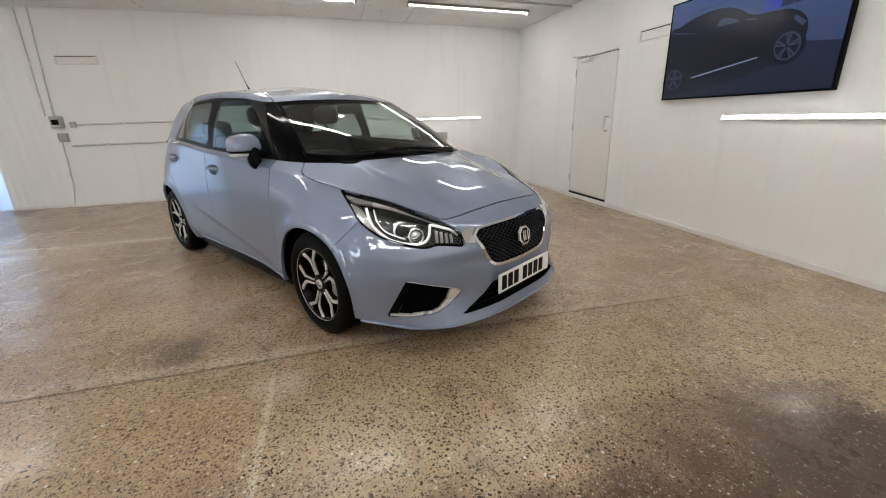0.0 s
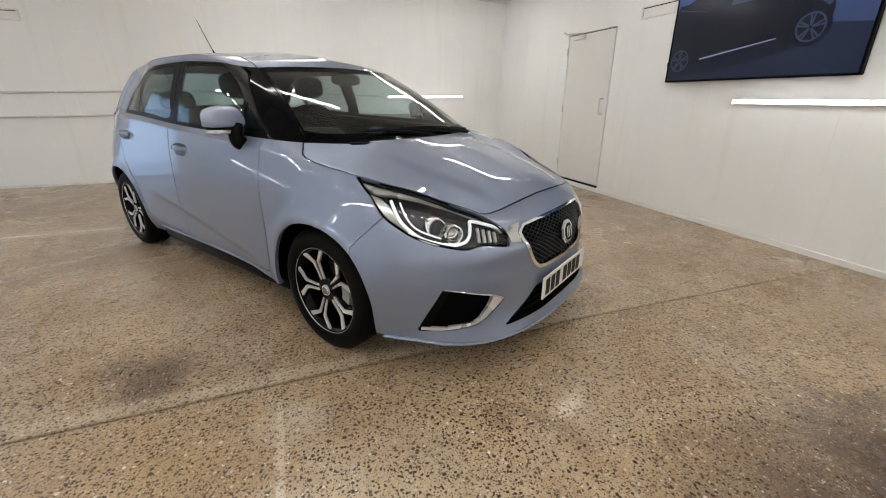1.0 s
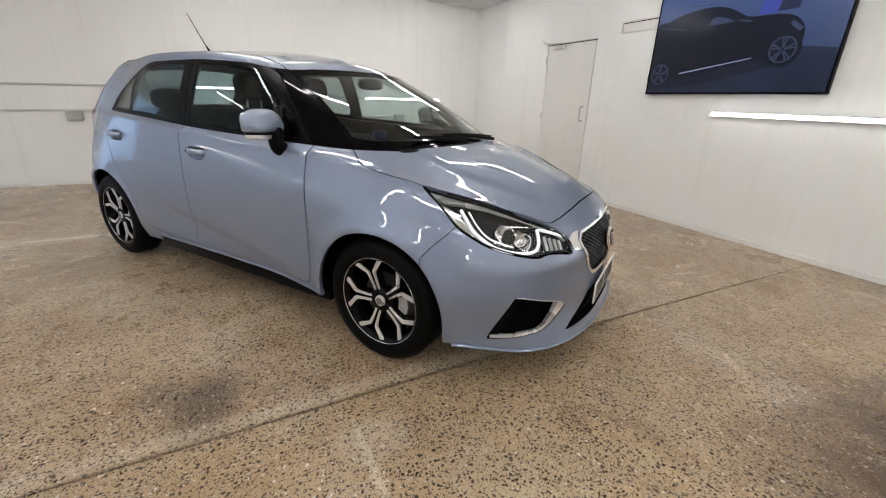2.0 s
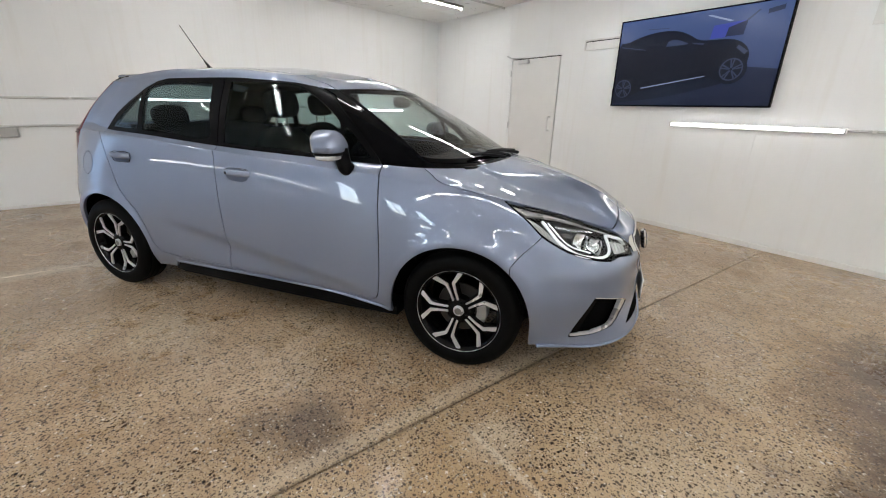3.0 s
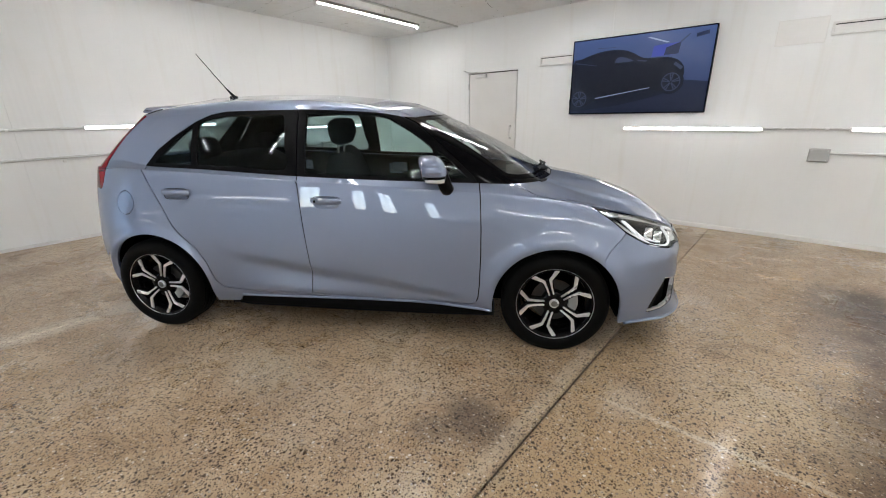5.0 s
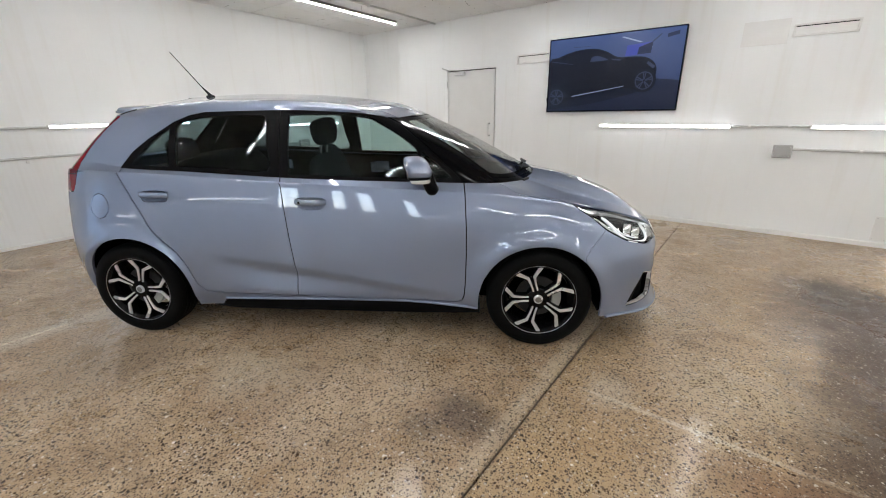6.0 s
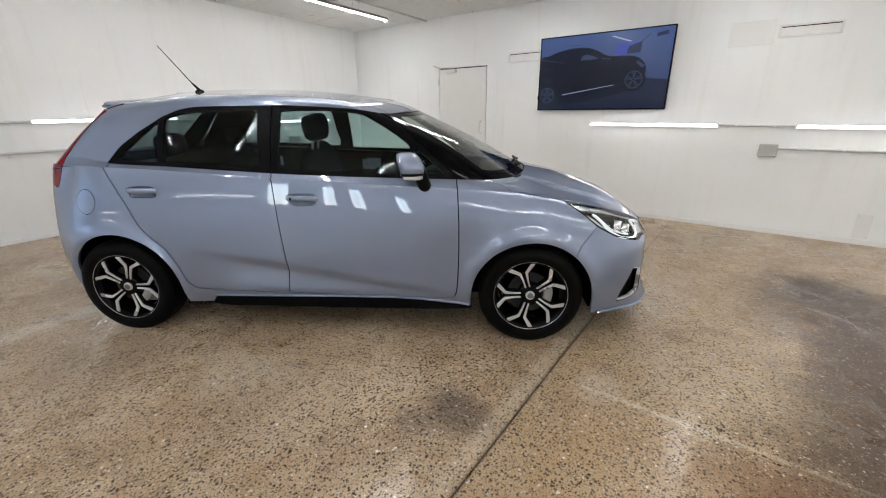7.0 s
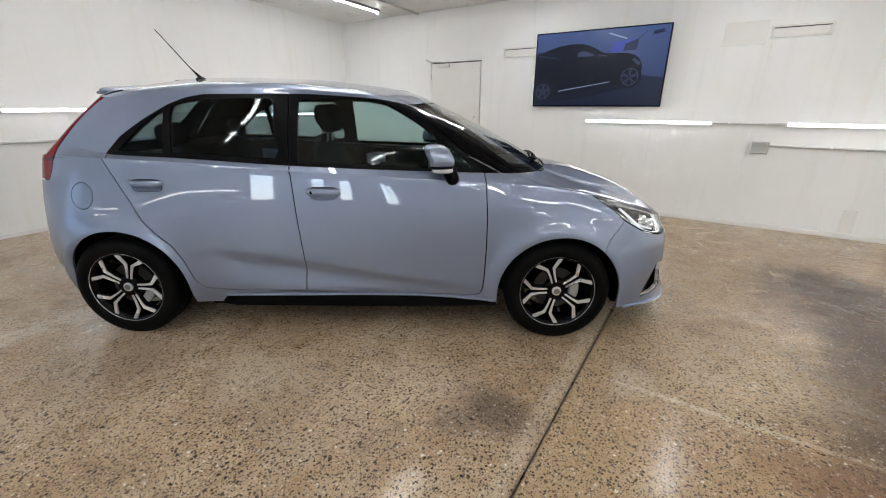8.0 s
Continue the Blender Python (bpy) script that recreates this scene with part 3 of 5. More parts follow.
# ---- the car ----
CAR = pose(-2.6606, .6446, 0, 0, 0, 31.84)
car = empty("car", CAR, "blue-grey five-door hatchback parked on the concrete floor", "car")


def cut(sheet, f, keep_below=True):
    """The part of a sheet (points, normals, triangles) where f <= 0, cut cleanly along f = 0."""
    V, N, T = sheet
    f = f if keep_below else -f
    ins = f <= 0
    c = ins[T].sum(1)
    tris = [tuple(x) for x in T[c == 3]]
    V2, N2, made = [], [], {}

    def between(a, b):
        key = (a, b) if a < b else (b, a)
        if key not in made:
            k = f[a] / (f[a] - f[b])
            n = N[a] * (1 - k) + N[b] * k
            V2.append(V[a] * (1 - k) + V[b] * k)
            N2.append(n / max(np.linalg.norm(n), 1e-9))
            made[key] = len(V) + len(V2) - 1
        return made[key]

    for tri in T[(c == 1) | (c == 2)]:
        ring = []
        for k in range(3):
            a, b = int(tri[k]), int(tri[(k + 1) % 3])
            if ins[a]:
                ring.append(a)
            if ins[a] != ins[b]:
                ring.append(between(a, b))
        tris += [(ring[0], ring[k], ring[k + 1]) for k in range(1, len(ring) - 1)]
    if not tris:
        return np.zeros((0, 3)), np.zeros((0, 3)), np.zeros((0, 3), int)
    T2 = np.array(tris, int)
    VV, NN = (np.concatenate([V, V2]), np.concatenate([N, N2])) if V2 else (V, N)
    used, inv = np.unique(T2.ravel(), return_inverse=True)
    return VV[used], NN[used], inv.reshape(-1, 3)


def polygon(x, y, outline):
    """Signed distance of points (x, y) to a closed outline, negative inside."""
    P = np.array(outline, float)
    d2, inside = np.full(len(x), 1e9), np.zeros(len(x), bool)
    for (ax, ay), (bx, by) in zip(P, np.roll(P, -1, axis=0)):
        ex, ey = bx - ax, by - ay
        k = np.clip(((x - ax) * ex + (y - ay) * ey) / max(ex * ex + ey * ey, 1e-12), 0, 1)
        d2 = np.minimum(d2, (x - ax - k * ex) ** 2 + (y - ay - k * ey) ** 2)
        cross = ((ay > y) != (by > y)) & (x < (bx - ax) * (y - ay) / (by - ay if by != ay else 1e-12) + ax)
        inside ^= cross
    return np.where(inside, -1, 1) * np.sqrt(d2)


def rounded(outline, n=5, closed=True):
    """A smooth closed line through the points of an outline."""
    P = list(outline) + [outline[0]] if closed else list(outline)
    return [tuple(p) for p in spline(np.array(P, float), np.linspace(0, len(P) - 1, (len(P) - 1) * n + 1))][:-1 if closed else None]


def side_chart(V):
    return V[:, 0], V[:, 2]


def nose_chart(V):
    return -V[:, 1] - V[:, 0], V[:, 2]


def front_chart(V):
    return -V[:, 1], V[:, 2]


def top_chart(V):
    return V[:, 0], -V[:, 1]


GAP = .0031


def split(sheet, f, gap=GAP):
    """Inside and outside of f = 0, with a shut line between them."""
    return cut(sheet, f + gap), cut(sheet, f - gap, False)


def joined(*sheets):
    Vs, Ns, Ts, n = [], [], [], 0
    for V, N, T in sheets:
        Vs.append(V), Ns.append(N), Ts.append(T + n)
        n += len(V)
    return np.concatenate(Vs), np.concatenate(Ns), np.concatenate(Ts)


def mirrored(sheet):
    V, N, T = sheet
    return V * (1, -1, 1), N * (1, -1, 1), T[:, ::-1].copy()


def moved(sheet, d):
    return sheet[0] + sheet[1] * d, sheet[1], sheet[2]


def weld(sheet):
    """Merge points on the centre line so that two halves become one skin."""
    V, N, T = sheet
    key = np.round(V / 2e-5).astype(np.int64)
    _, first, inv = np.unique(key, axis=0, return_index=True, return_inverse=True)
    T = inv.reshape(-1)[T]
    T = T[(T[:, 0] != T[:, 1]) & (T[:, 1] != T[:, 2]) & (T[:, 0] != T[:, 2])]
    return V[first], N[first], T


def panel(name, sheet, mat, parent, label="", edge=.005, solid=0.0):
    """A skin as a mesh with its smooth normals. edge: depth of the folded-back rim; solid: a full second face that far behind."""
    V, N, T = weld(sheet)
    E = np.sort(np.concatenate([T[:, [0, 1]], T[:, [1, 2]], T[:, [2, 0]]]), axis=1)
    D = np.concatenate([T[:, [0, 1]], T[:, [1, 2]], T[:, [2, 0]]])
    _, first, count = np.unique(E, axis=0, return_index=True, return_counts=True)
    rim = D[first[count == 1]]
    depth = solid or edge
    faces = [tuple(int(i) for i in t) for t in T]
    loops = [tuple(N[i]) for t in T for i in t]
    pts = V
    if depth and len(rim):
        back = V - N * depth
        n = len(V)
        pts = np.concatenate([V, back])
        for a, b in rim:
            if abs(V[a, 1]) < 1e-4 and abs(V[b, 1]) < 1e-4:
                continue
            faces.append((int(b), int(a), int(a) + n, int(b) + n))
            fn = np.cross(V[a] - V[b], back[a] - V[b])
            fn = fn / max(np.linalg.norm(fn), 1e-9)
            loops += [tuple(fn)] * 4
        if solid:
            for t in T:
                faces.append((int(t[2]) + n, int(t[1]) + n, int(t[0]) + n))
                loops += [tuple(-N[i]) for i in (t[2], t[1], t[0])]
    me = bpy.data.meshes.new(name)
    me.from_pydata([tuple(p) for p in pts], [], faces)
    me.materials.append(mat)
    me.polygons.foreach_set("use_smooth", [True] * len(me.polygons))
    me.normals_split_custom_set(loops)
    ob = new(name, me)
    ob.parent = parent
    return tagged(ob, label)


def both(name, sheet, mat, label="", parents=(None, None), **how):
    return [panel(name, s, mat, p or car, label, **how) for s, p in zip((sheet, mirrored(sheet)), parents)]


# outlines on the skin
LAMP = rounded([(.542, .843), (.452, .768), (.392, .709), (.308, .668), (.216, .634), (.06, .603), (-.075, .589), (-.14, .598), (-.24, .59), (-.336, .578),
                (-.335, .60), (-.315, .640), (-.195, .691), (-.021, .733), (.173, .777), (.40, .818)], 3)
FOG = [(.075, .433), (.02, .428), (-.11, .404), (-.25, .373), (-.325, .347), (-.29, .325), (-.20, .276), (-.13, .254), (.06, .243), (.229, .237), (.15, .337)]
GRILLE = [(-.1, .646), (.20, .645), (.30, .640), (.335, .618), (.332, .59), (.30, .53), (.262, .470), (.235, .447), (.19, .438), (-.1, .434)]
INTAKE = [(-.1, .232), (.30, .226), (.465, .224), (.40, .258), (.32, .30), (.25, .352), (-.1, .356)]
HOOD = [(.674, -.1), (.674, .2), (.665, .33), (.650, .42), (.632, .452), (.524, .503), (.392, .566), (.25, .645), (.165, .702), (.055, .748), (-.04, .763), (-.11, .757),
        (-.155, .742), (-.20, .705), (-.25, .668), (-.31, .63), (-.31, -.1)]
DOOR_F = [(-.436, 1.2), (-.436, .965), (-.428, .92), (-.419, .74), (-.419, .576), (-.425, .40), (-.432, .325), (-.445, .293), (-.475, .281), (-.82, .275), (-1.17, .282),
          (-1.452, .293), (-1.436, .462), (-1.44, .545), (-1.453, .70), (-1.466, .863), (-1.475, .967), (-1.495, 1.001), (-1.495, 1.2)]
DOOR_R = [(-1.495, 1.2), (-1.495, 1.001), (-1.475, .967), (-1.466, .863), (-1.453, .70), (-1.44, .545), (-1.436, .462), (-1.452, .293), (-1.884, .303), (-2.04, .315),
          (-2.085, .365), (-2.12, .482), (-2.17, .572), (-2.257, .653), (-2.306, .71), (-2.363, .826), (-2.434, .937), (-2.492, 1.015), (-2.52, 1.05), (-2.52, 1.2)]
BUMPER = [(.392, .709), (.55, .608), (.60, .575), (.60, .0), (-1.2, .0), (-1.2, 1.0), (.3, 1.0)]
PILLAR_C = [(-2.75, .9), (-2.56, 1.03), (-2.53, 1.065), (-2.449, 1.152), (-2.329, 1.233), (-2.181, 1.316), (-2.072, 1.355), (-1.964, 1.372), (-1.85, 1.386), (-1.85, 1.6), (-3.5, 1.6), (-3.5, .9)]
PANE_F = rounded([(-1.445, 1.022), (-1.446, 1.18), (-1.444, 1.338), (-1.425, 1.348), (-1.20, 1.346), (-1.012, 1.337), (-.90, 1.286), (-.80, 1.228), (-.718, 1.165), (-.70, 1.13), (-.70, 1.004), (-.95, 1.006)], 3)
PANE_S = [(-.675, 1.0), (-.675, 1.145), (-.60, 1.085), (-.53, 1.02), (-.505, .996)]
PANE_R = rounded([(-2.147, 1.069), (-2.149, 1.20), (-2.15, 1.305), (-2.05, 1.335), (-1.90, 1.345), (-1.64, 1.348), (-1.592, 1.338), (-1.58, 1.30), (-1.575, 1.18), (-1.571, 1.043), (-1.85, 1.056)], 3)
PANE_Q = [(-2.193, 1.069), (-2.196, 1.29), (-2.24, 1.268), (-2.32, 1.208), (-2.41, 1.125), (-2.468, 1.076)]
SCREEN = [(-.1, .963), (.25, .963), (.42, .965), (.56, .972), (.642, .985), (.616, 1.06), (.566, 1.18), (.505, 1.318), (-.1, 1.332)]
TAIL_LAMP = [(-2.515, 1.42), (-2.545, 1.365), (-2.597, 1.33), (-2.648, 1.285), (-2.757, 1.165), (-2.825, 1.085), (-2.862, .96), (-2.885, .915), (-3.2, .91), (-3.2, 1.5), (-2.47, 1.5)]

flank, house, roof_sheet = body_surfaces()
whole_flank = flank
# wheel openings
for cx, cz, r in ((0.0, .29, .350), (-2.478, .305, .355)):
    V = flank[0]
    d = np.hypot(V[:, 0] - cx, V[:, 2] - cz) - r
    d = np.where(V[:, 2] < cz, np.minimum(d, np.abs(V[:, 0] - cx) - r), d)
    flank = cut(flank, np.where(np.abs(V[:, 1]) > .35, d, 1.0), False)
# the sill ends in a ledge above the black skirt
V = flank[0]
ledge = np.interp(V[:, 0], (-2.06, -1.99, -1.93, -1.15, -.8, -.53, -.35, -.30), (.10, .19, .258, .266, .264, .25, .24, .12))
flank = cut(flank, np.where(np.abs(V[:, 1]) > .5, V[:, 2] - ledge, 1.0), False)
liner_sheet = flank

lamp, flank = split(flank, polygon(*nose_chart(flank[0]), LAMP))
fog, flank = split(flank, polygon(*nose_chart(flank[0]), FOG), .0004)
nose = np.where(flank[0][:, 0] > .55, polygon(*front_chart(flank[0]), GRILLE), 1.0)
grille, flank = split(flank, nose, .0004)
nose = np.where(flank[0][:, 0] > .55, polygon(*front_chart(flank[0]), INTAKE), 1.0)
intake, flank = split(flank, nose, .0004)
hood, flank = split(flank, np.where(flank[0][:, 2] > .6, polygon(*top_chart(flank[0]), HOOD), 1.0))
bumper, flank = split(flank, np.where(flank[0][:, 0] > .2, polygon(*nose_chart(flank[0]), BUMPER), 1.0), .0018)
door_f, flank = split(flank, np.where(flank[0][:, 1] < -.5, polygon(*side_chart(flank[0]), DOOR_F), 1.0))
door_r, flank = split(flank, np.where(flank[0][:, 1] < -.5, polygon(*side_chart(flank[0]), DOOR_R), 1.0))
HANDLES = ((-1.303, .866, .080, .036), (-2.2515, .906, .078, .034))
cups = []
for k, (cu, cz, ru, rz) in enumerate(HANDLES):
    door_sheet = (door_f, door_r)[k]
    x, z = (door_sheet[0][:, 0] - cu) / ru, (door_sheet[0][:, 2] - cz) / rz
    r = (np.abs(x) ** 3 + np.abs(z) ** 3) ** (1 / 3)
    hollow, rest = cut(door_sheet, r - 1), cut(door_sheet, r - 1, False)
    x, z = (hollow[0][:, 0] - cu) / ru, (hollow[0][:, 2] - cz) / rz
    deep = .026 * (1 - np.clip((np.abs(x) ** 3 + np.abs(z) ** 3) ** (1 / 3), 0, 1) ** 2.5)
    pressed = hollow[0] - hollow[1] * deep[:, None]
    cups.append((pressed, normals(pressed, hollow[2]), hollow[2]))
    if k == 0:
        door_f = rest
    else:
        door_r = rest
tail_a, flank = split(flank, np.where(flank[0][:, 1] < -.47, polygon(*side_chart(flank[0]), TAIL_LAMP), 1.0))
cap_d = np.hypot(flank[0][:, 0] + 2.643, flank[0][:, 2] - .843) - .071
flap, flank = split(flank, np.where(flank[0][:, 1] < -.5, cap_d, 1.0), .0022)
fender, flank = split(flank, -.43 - flank[0][:, 0], 0.0)
quarter = flank

# glasshouse
V = house[0]
screen_d = np.where(V[:, 0] > -1.0, polygon(*front_chart(V), SCREEN), 1.0)
screen, house = split(house, screen_d, .0015)
tail_b, house = split(house, np.where(house[0][:, 1] < -.47, polygon(*side_chart(house[0]), TAIL_LAMP), 1.0))
pillar_c, house = split(house, polygon(*side_chart(house[0]), PILLAR_C), .001)
rear_glass, pillar_c = split(pillar_c, np.where(pillar_c[0][:, 0] < -2.45, -pillar_c[0][:, 1] - .50, 1.0))
frames = house
panes = {}
for key, outline in (("f", PANE_F), ("s", PANE_S), ("r", PANE_R), ("q", PANE_Q)):
    panes[key], frames = split(frames, np.where(frames[0][:, 1] < -.45, polygon(*side_chart(frames[0]), outline), 1.0), .0008)
frame_f, frame_r = split(frames, -1.497 - frames[0][:, 0])
pillar_a, frame_f = split(frame_f, polygon(*side_chart(frame_f[0]), [(-.40, .9), (-.47, 1.005), (-.641, 1.157), (-.81, 1.287), (-.955, 1.353), (-1.02, 1.5), (0.5, 1.5), (.5, .9)]))
ditch = -roof_sheet[0][:, 1] - np.interp(-roof_sheet[0][:, 0], (.80, .85, 1.09, 1.3, 2.2, 2.6), (.55, .508, .452, .45, .43, .40))
roof_skin, roof_side = split(roof_sheet, ditch, .005)
border_d = np.where(screen[0][:, 0] > -1.0, polygon(*front_chart(screen[0]), [(-.1, .985), (.25, .985), (.42, .987), (.575, .994), (.622, 1.008), (.602, 1.07), (.553, 1.18), (.495, 1.292), (.46, 1.303), (-.1, 1.309)]), 1.0)
screen, screen_border = split(screen, border_d, .0002)

one = lambda s: joined(s, mirrored(s))
panel("hood", one(hood), PAINT, car, "blue-grey painted bonnet")
front_bumper = panel("front_bumper", one(bumper), PAINT, car, "blue-grey painted front bumper", edge=.02)
both("fender", fender, PAINT, "blue-grey painted front wing", edge=.02)
doors_f = both("front_door", door_f, PAINT, "blue-grey painted front door")
doors_r = both("rear_door", door_r, PAINT, "blue-grey painted rear door")
panel("rear_body", one(joined(quarter, pillar_c)), PAINT, car, "blue-grey painted rear quarters and tail", edge=.02)
panel("roof", one(roof_skin), PAINT, car, "blue-grey painted roof")
both("roof_side", roof_side, PAINT, "blue-grey painted roof side rail")
both("fuel_flap", flap, PAINT, "round fuel filler flap")
both("windscreen_pillar", pillar_a, GLOSS_BLACK, "gloss black windscreen pillar")
windscreen = panel("windscreen", one(screen), GLASS, car, "clear laminated windscreen", solid=.004)
panel("screen_border", one(screen_border), GLOSS_BLACK, windscreen, "black edge band of the windscreen")
panel("rear_window", one(rear_glass), DARK_TINT, car, "dark rear window", solid=.004)
for k, p in (("f", doors_f), ("s", doors_f), ("r", doors_r), ("q", doors_r)):
    both("window_glass", panes[k], TINT if k in "fs" else DARK_TINT, "tinted side window", p, solid=.0035)
both("window_frame", frame_f, SATIN_BLACK, "satin black window surround", doors_f, edge=.015)
both("window_frame", frame_r, SATIN_BLACK, "satin black window surround", doors_r, edge=.015)
tail_lamps = both("tail_lamp", joined(tail_a, tail_b), RED_LENS, "red wrap-around tail lamp", edge=.004)
both("lamp_back", moved(joined(tail_a, tail_b), -.0045), VOID, "", tail_lamps, edge=0)
def at_handle(V):
    return np.any([(np.abs(V[:, 0] - cu) < ru + .01) & (np.abs(V[:, 2] - cz) < rz + .01) for cu, cz, ru, rz in HANDLES], axis=0)


# inner skins: a near-black sheet puts shade behind the shut lines, lining behind the roof and pillars
panel("gap_shade_shell", one(moved(cut(liner_sheet, np.where(polygon(*nose_chart(liner_sheet[0]), LAMP) < .004, -1.0,
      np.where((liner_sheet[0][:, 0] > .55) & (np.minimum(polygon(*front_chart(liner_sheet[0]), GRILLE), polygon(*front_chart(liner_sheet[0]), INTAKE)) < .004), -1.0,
      np.where(polygon(*nose_chart(liner_sheet[0]), FOG) < .004, -1.0, np.where(at_handle(liner_sheet[0]), -1.0, 1.0)))), False), -.014)), VOID, car, "near-black sheet for the shade behind the shut lines", edge=0)
panel("headlining", one(moved(roof_sheet, -.03)), LINING, car, "grey headlining", edge=0)
both("inner_pillar", moved(frames, -.02), BLACK, "black inner pillar trim", edge=0)
both("inner_pillar", moved(joined(pillar_c, tail_a, tail_b), -.03), BLACK, "black inner pillar trim", edge=0)
# ---- the car's fittings ----
def skin_at(chart, x, y, depth=0.0, lo=.1):
    """The place on the right flank whose chart reads (x, y), pushed in by depth."""
    V, N, T = whole_flank
    a, b = chart(V)
    T = T[V[T[:, 0], 0] > lo]
    ax, ay = a[T[:, 0]], b[T[:, 0]]
    ux, uy, vx, vy = a[T[:, 1]] - ax, b[T[:, 1]] - ay, a[T[:, 2]] - ax, b[T[:, 2]] - ay
    det = ux * vy - uy * vx
    det = np.where(np.abs(det) < 1e-12, 1e-12, det)
    px, py = x - ax, y - ay
    s, t = (px * vy - py * vx) / det, (ux * py - uy * px) / det
    miss = np.maximum(np.maximum(-s, -t), s + t - 1)
    k = int(np.argmin(miss))
    w = np.array([1 - s[k] - t[k], s[k], t[k]])
    n = (N[T[k]] * w[:, None]).sum(0)
    return Vector((V[T[k]] * w[:, None]).sum(0) - n / max(np.linalg.norm(n), 1e-9) * depth), Vector(n).normalized()


def skin_line(chart, pts, depth, n=4, lo=.1):
    return [skin_at(chart, x, y, depth, lo)[0] for x, y in (spline(np.array(pts, float), np.linspace(0, len(pts) - 1, (len(pts) - 1) * n + 1)) if n > 1 else pts)]


def flip(pts):
    return [Vector((p[0], -p[1], p[2])) for p in pts]


def sheet_in(sheet, chart, outline, lo=-9.0):
    return cut(sheet, np.where(sheet[0][:, 0] > lo, polygon(*chart(sheet[0]), outline), 1.0))


# headlamps
DARK_CHROME = plain("dark lamp reflector", (.05, .05, .054), .22, .6)
LAMP_TOP = [(.535, .84), (.44, .793), (.33, .786), (.17, .764), (-.02, .7265), (-.19, .687), (-.30, .634), (-.33, .60), (-.31, .645), (-.195, .692), (-.021, .734), (.173, .778), (.40, .82)]
LAMP_SIDE = [(.50, .80), (.44, .76), (.385, .71), (.30, .672), (.23, .645), (.25, .67), (.32, .72), (.37, .765), (.42, .785)]
for s, keep in ((1, lambda x: x), (-1, mirrored)):
    side = (lambda p: p) if s == 1 else flip
    lamp_ob = panel("headlamp", keep(moved(lamp, -.052)), DARK_CHROME, car, "headlamp with a projector and light guides", edge=-.05)
    rim_sheet = cut(lamp, polygon(*nose_chart(lamp[0]), LAMP) + .0085, False)
    panel("border", keep(moved(rim_sheet, -.002)), GLOSS_BLACK, lamp_ob, "black border of the lamp", edge=.01)
    panel("lens", keep(lamp), LENS, lamp_ob, "clear lamp cover", solid=.003)
    panel("upper_strip", keep(moved(sheet_in(lamp, nose_chart, LAMP_TOP), -.010)), SILVER, lamp_ob, "silver strip along the top", edge=.012)
    panel("rear_reflector", keep(moved(sheet_in(lamp, nose_chart, LAMP_SIDE), -.022)), SILVER, lamp_ob, "chrome side reflector", edge=.012)
    for line, depth, r in ((((.343, .768), (.315, .72), (.28, .683), (.176, .632), (.03, .611), (-.06, .616), (-.095, .640), (-.105, .671), (-.12, .687), (-.30, .648)), .009, .0070),
                           (((.29, .765), (.26, .712), (.20, .668), (.07, .637)), .018, .0036)):
        part("light_guide", tube(side(skin_line(nose_chart, line, depth)), r, 8), DRL, lamp_ob, "white curved light guide")
    for (g, z), R, mat_in in (((.097, .684), .044, LENS), ((-.004, .657), .043, CHROME)):
        p, n = skin_at(nose_chart, g, z, .034)
        m = Matrix.Translation(side([p])[0]) @ Vector((.93, -.36 * s, .02)).to_track_quat("Y", "Z").to_matrix().to_4x4()
        part("bezel", lathe([(R * .72, .0), (R * .80, .016), (R * .92, .018), (R, .010), (R * 1.02, -.02)], 28, m=m), CHROME, lamp_ob, "chrome lamp bezel")
        part("projector", blob(R * .70, R * .45, R * .70, m, 2, 20, 12), mat_in, lamp_ob, "projector lamp")
    block = [skin_at(nose_chart, g, z, d)[0] for d in (.018, .035) for g, z in ((-.128, .668), (-.285, .632), (-.305, .592), (-.138, .608))]
    bm = bmesh.new()
    vs = [bm.verts.new(v) for v in side(block)]
    for f in ((0, 1, 2, 3), (7, 6, 5, 4), (0, 4, 5, 1), (1, 5, 6, 2), (2, 6, 7, 3), (3, 7, 4, 0)):
        bm.faces.new([vs[i] for i in f])
    bmesh.ops.recalc_face_normals(bm, faces=bm.faces)
    part("indicator", bm, DARK_CHROME, lamp_ob, "dark indicator lamp with bright bars")
    for g in (-.150, -.185, -.220, -.255):
        part("indicator_bar", tube(side(skin_line(nose_chart, ((g, .662 + (g + .15) * .2), (g - .006, .612 + (g + .15) * .08)), .015, 2)), .0075, 6), SILVER, lamp_ob)

# grille, lower intake and fog recesses
grille_back = panel("grille", one(moved(grille, -.045)), VOID, car, "dark grille with a chrome surround and badge", edge=-.044)
ring = cut(whole_flank, np.where(whole_flank[0][:, 0] > .55, polygon(*front_chart(whole_flank[0]), GRILLE) - np.where(whole_flank[0][:, 2] > .62, .006, .013), 1.0))
ring = cut(ring, polygon(*front_chart(ring[0]), GRILLE) + .004, False)
panel("chrome_surround", one(moved(ring, .006)), CHROME, grille_back, "chrome grille surround", edge=.02)
WING = [(.312, .654), (.37, .650), (.405, .632), (.404, .588), (.352, .580), (.345, .60), (.352, .62), (.33, .640)]
for sh in (lambda x: x, mirrored):
    panel("chrome_wing", sh(moved(sheet_in(whole_flank, front_chart, WING, .55), .005)), CHROME, grille_back, "chrome wing beside the grille", edge=.02)
mesh_bm = bmesh.new()
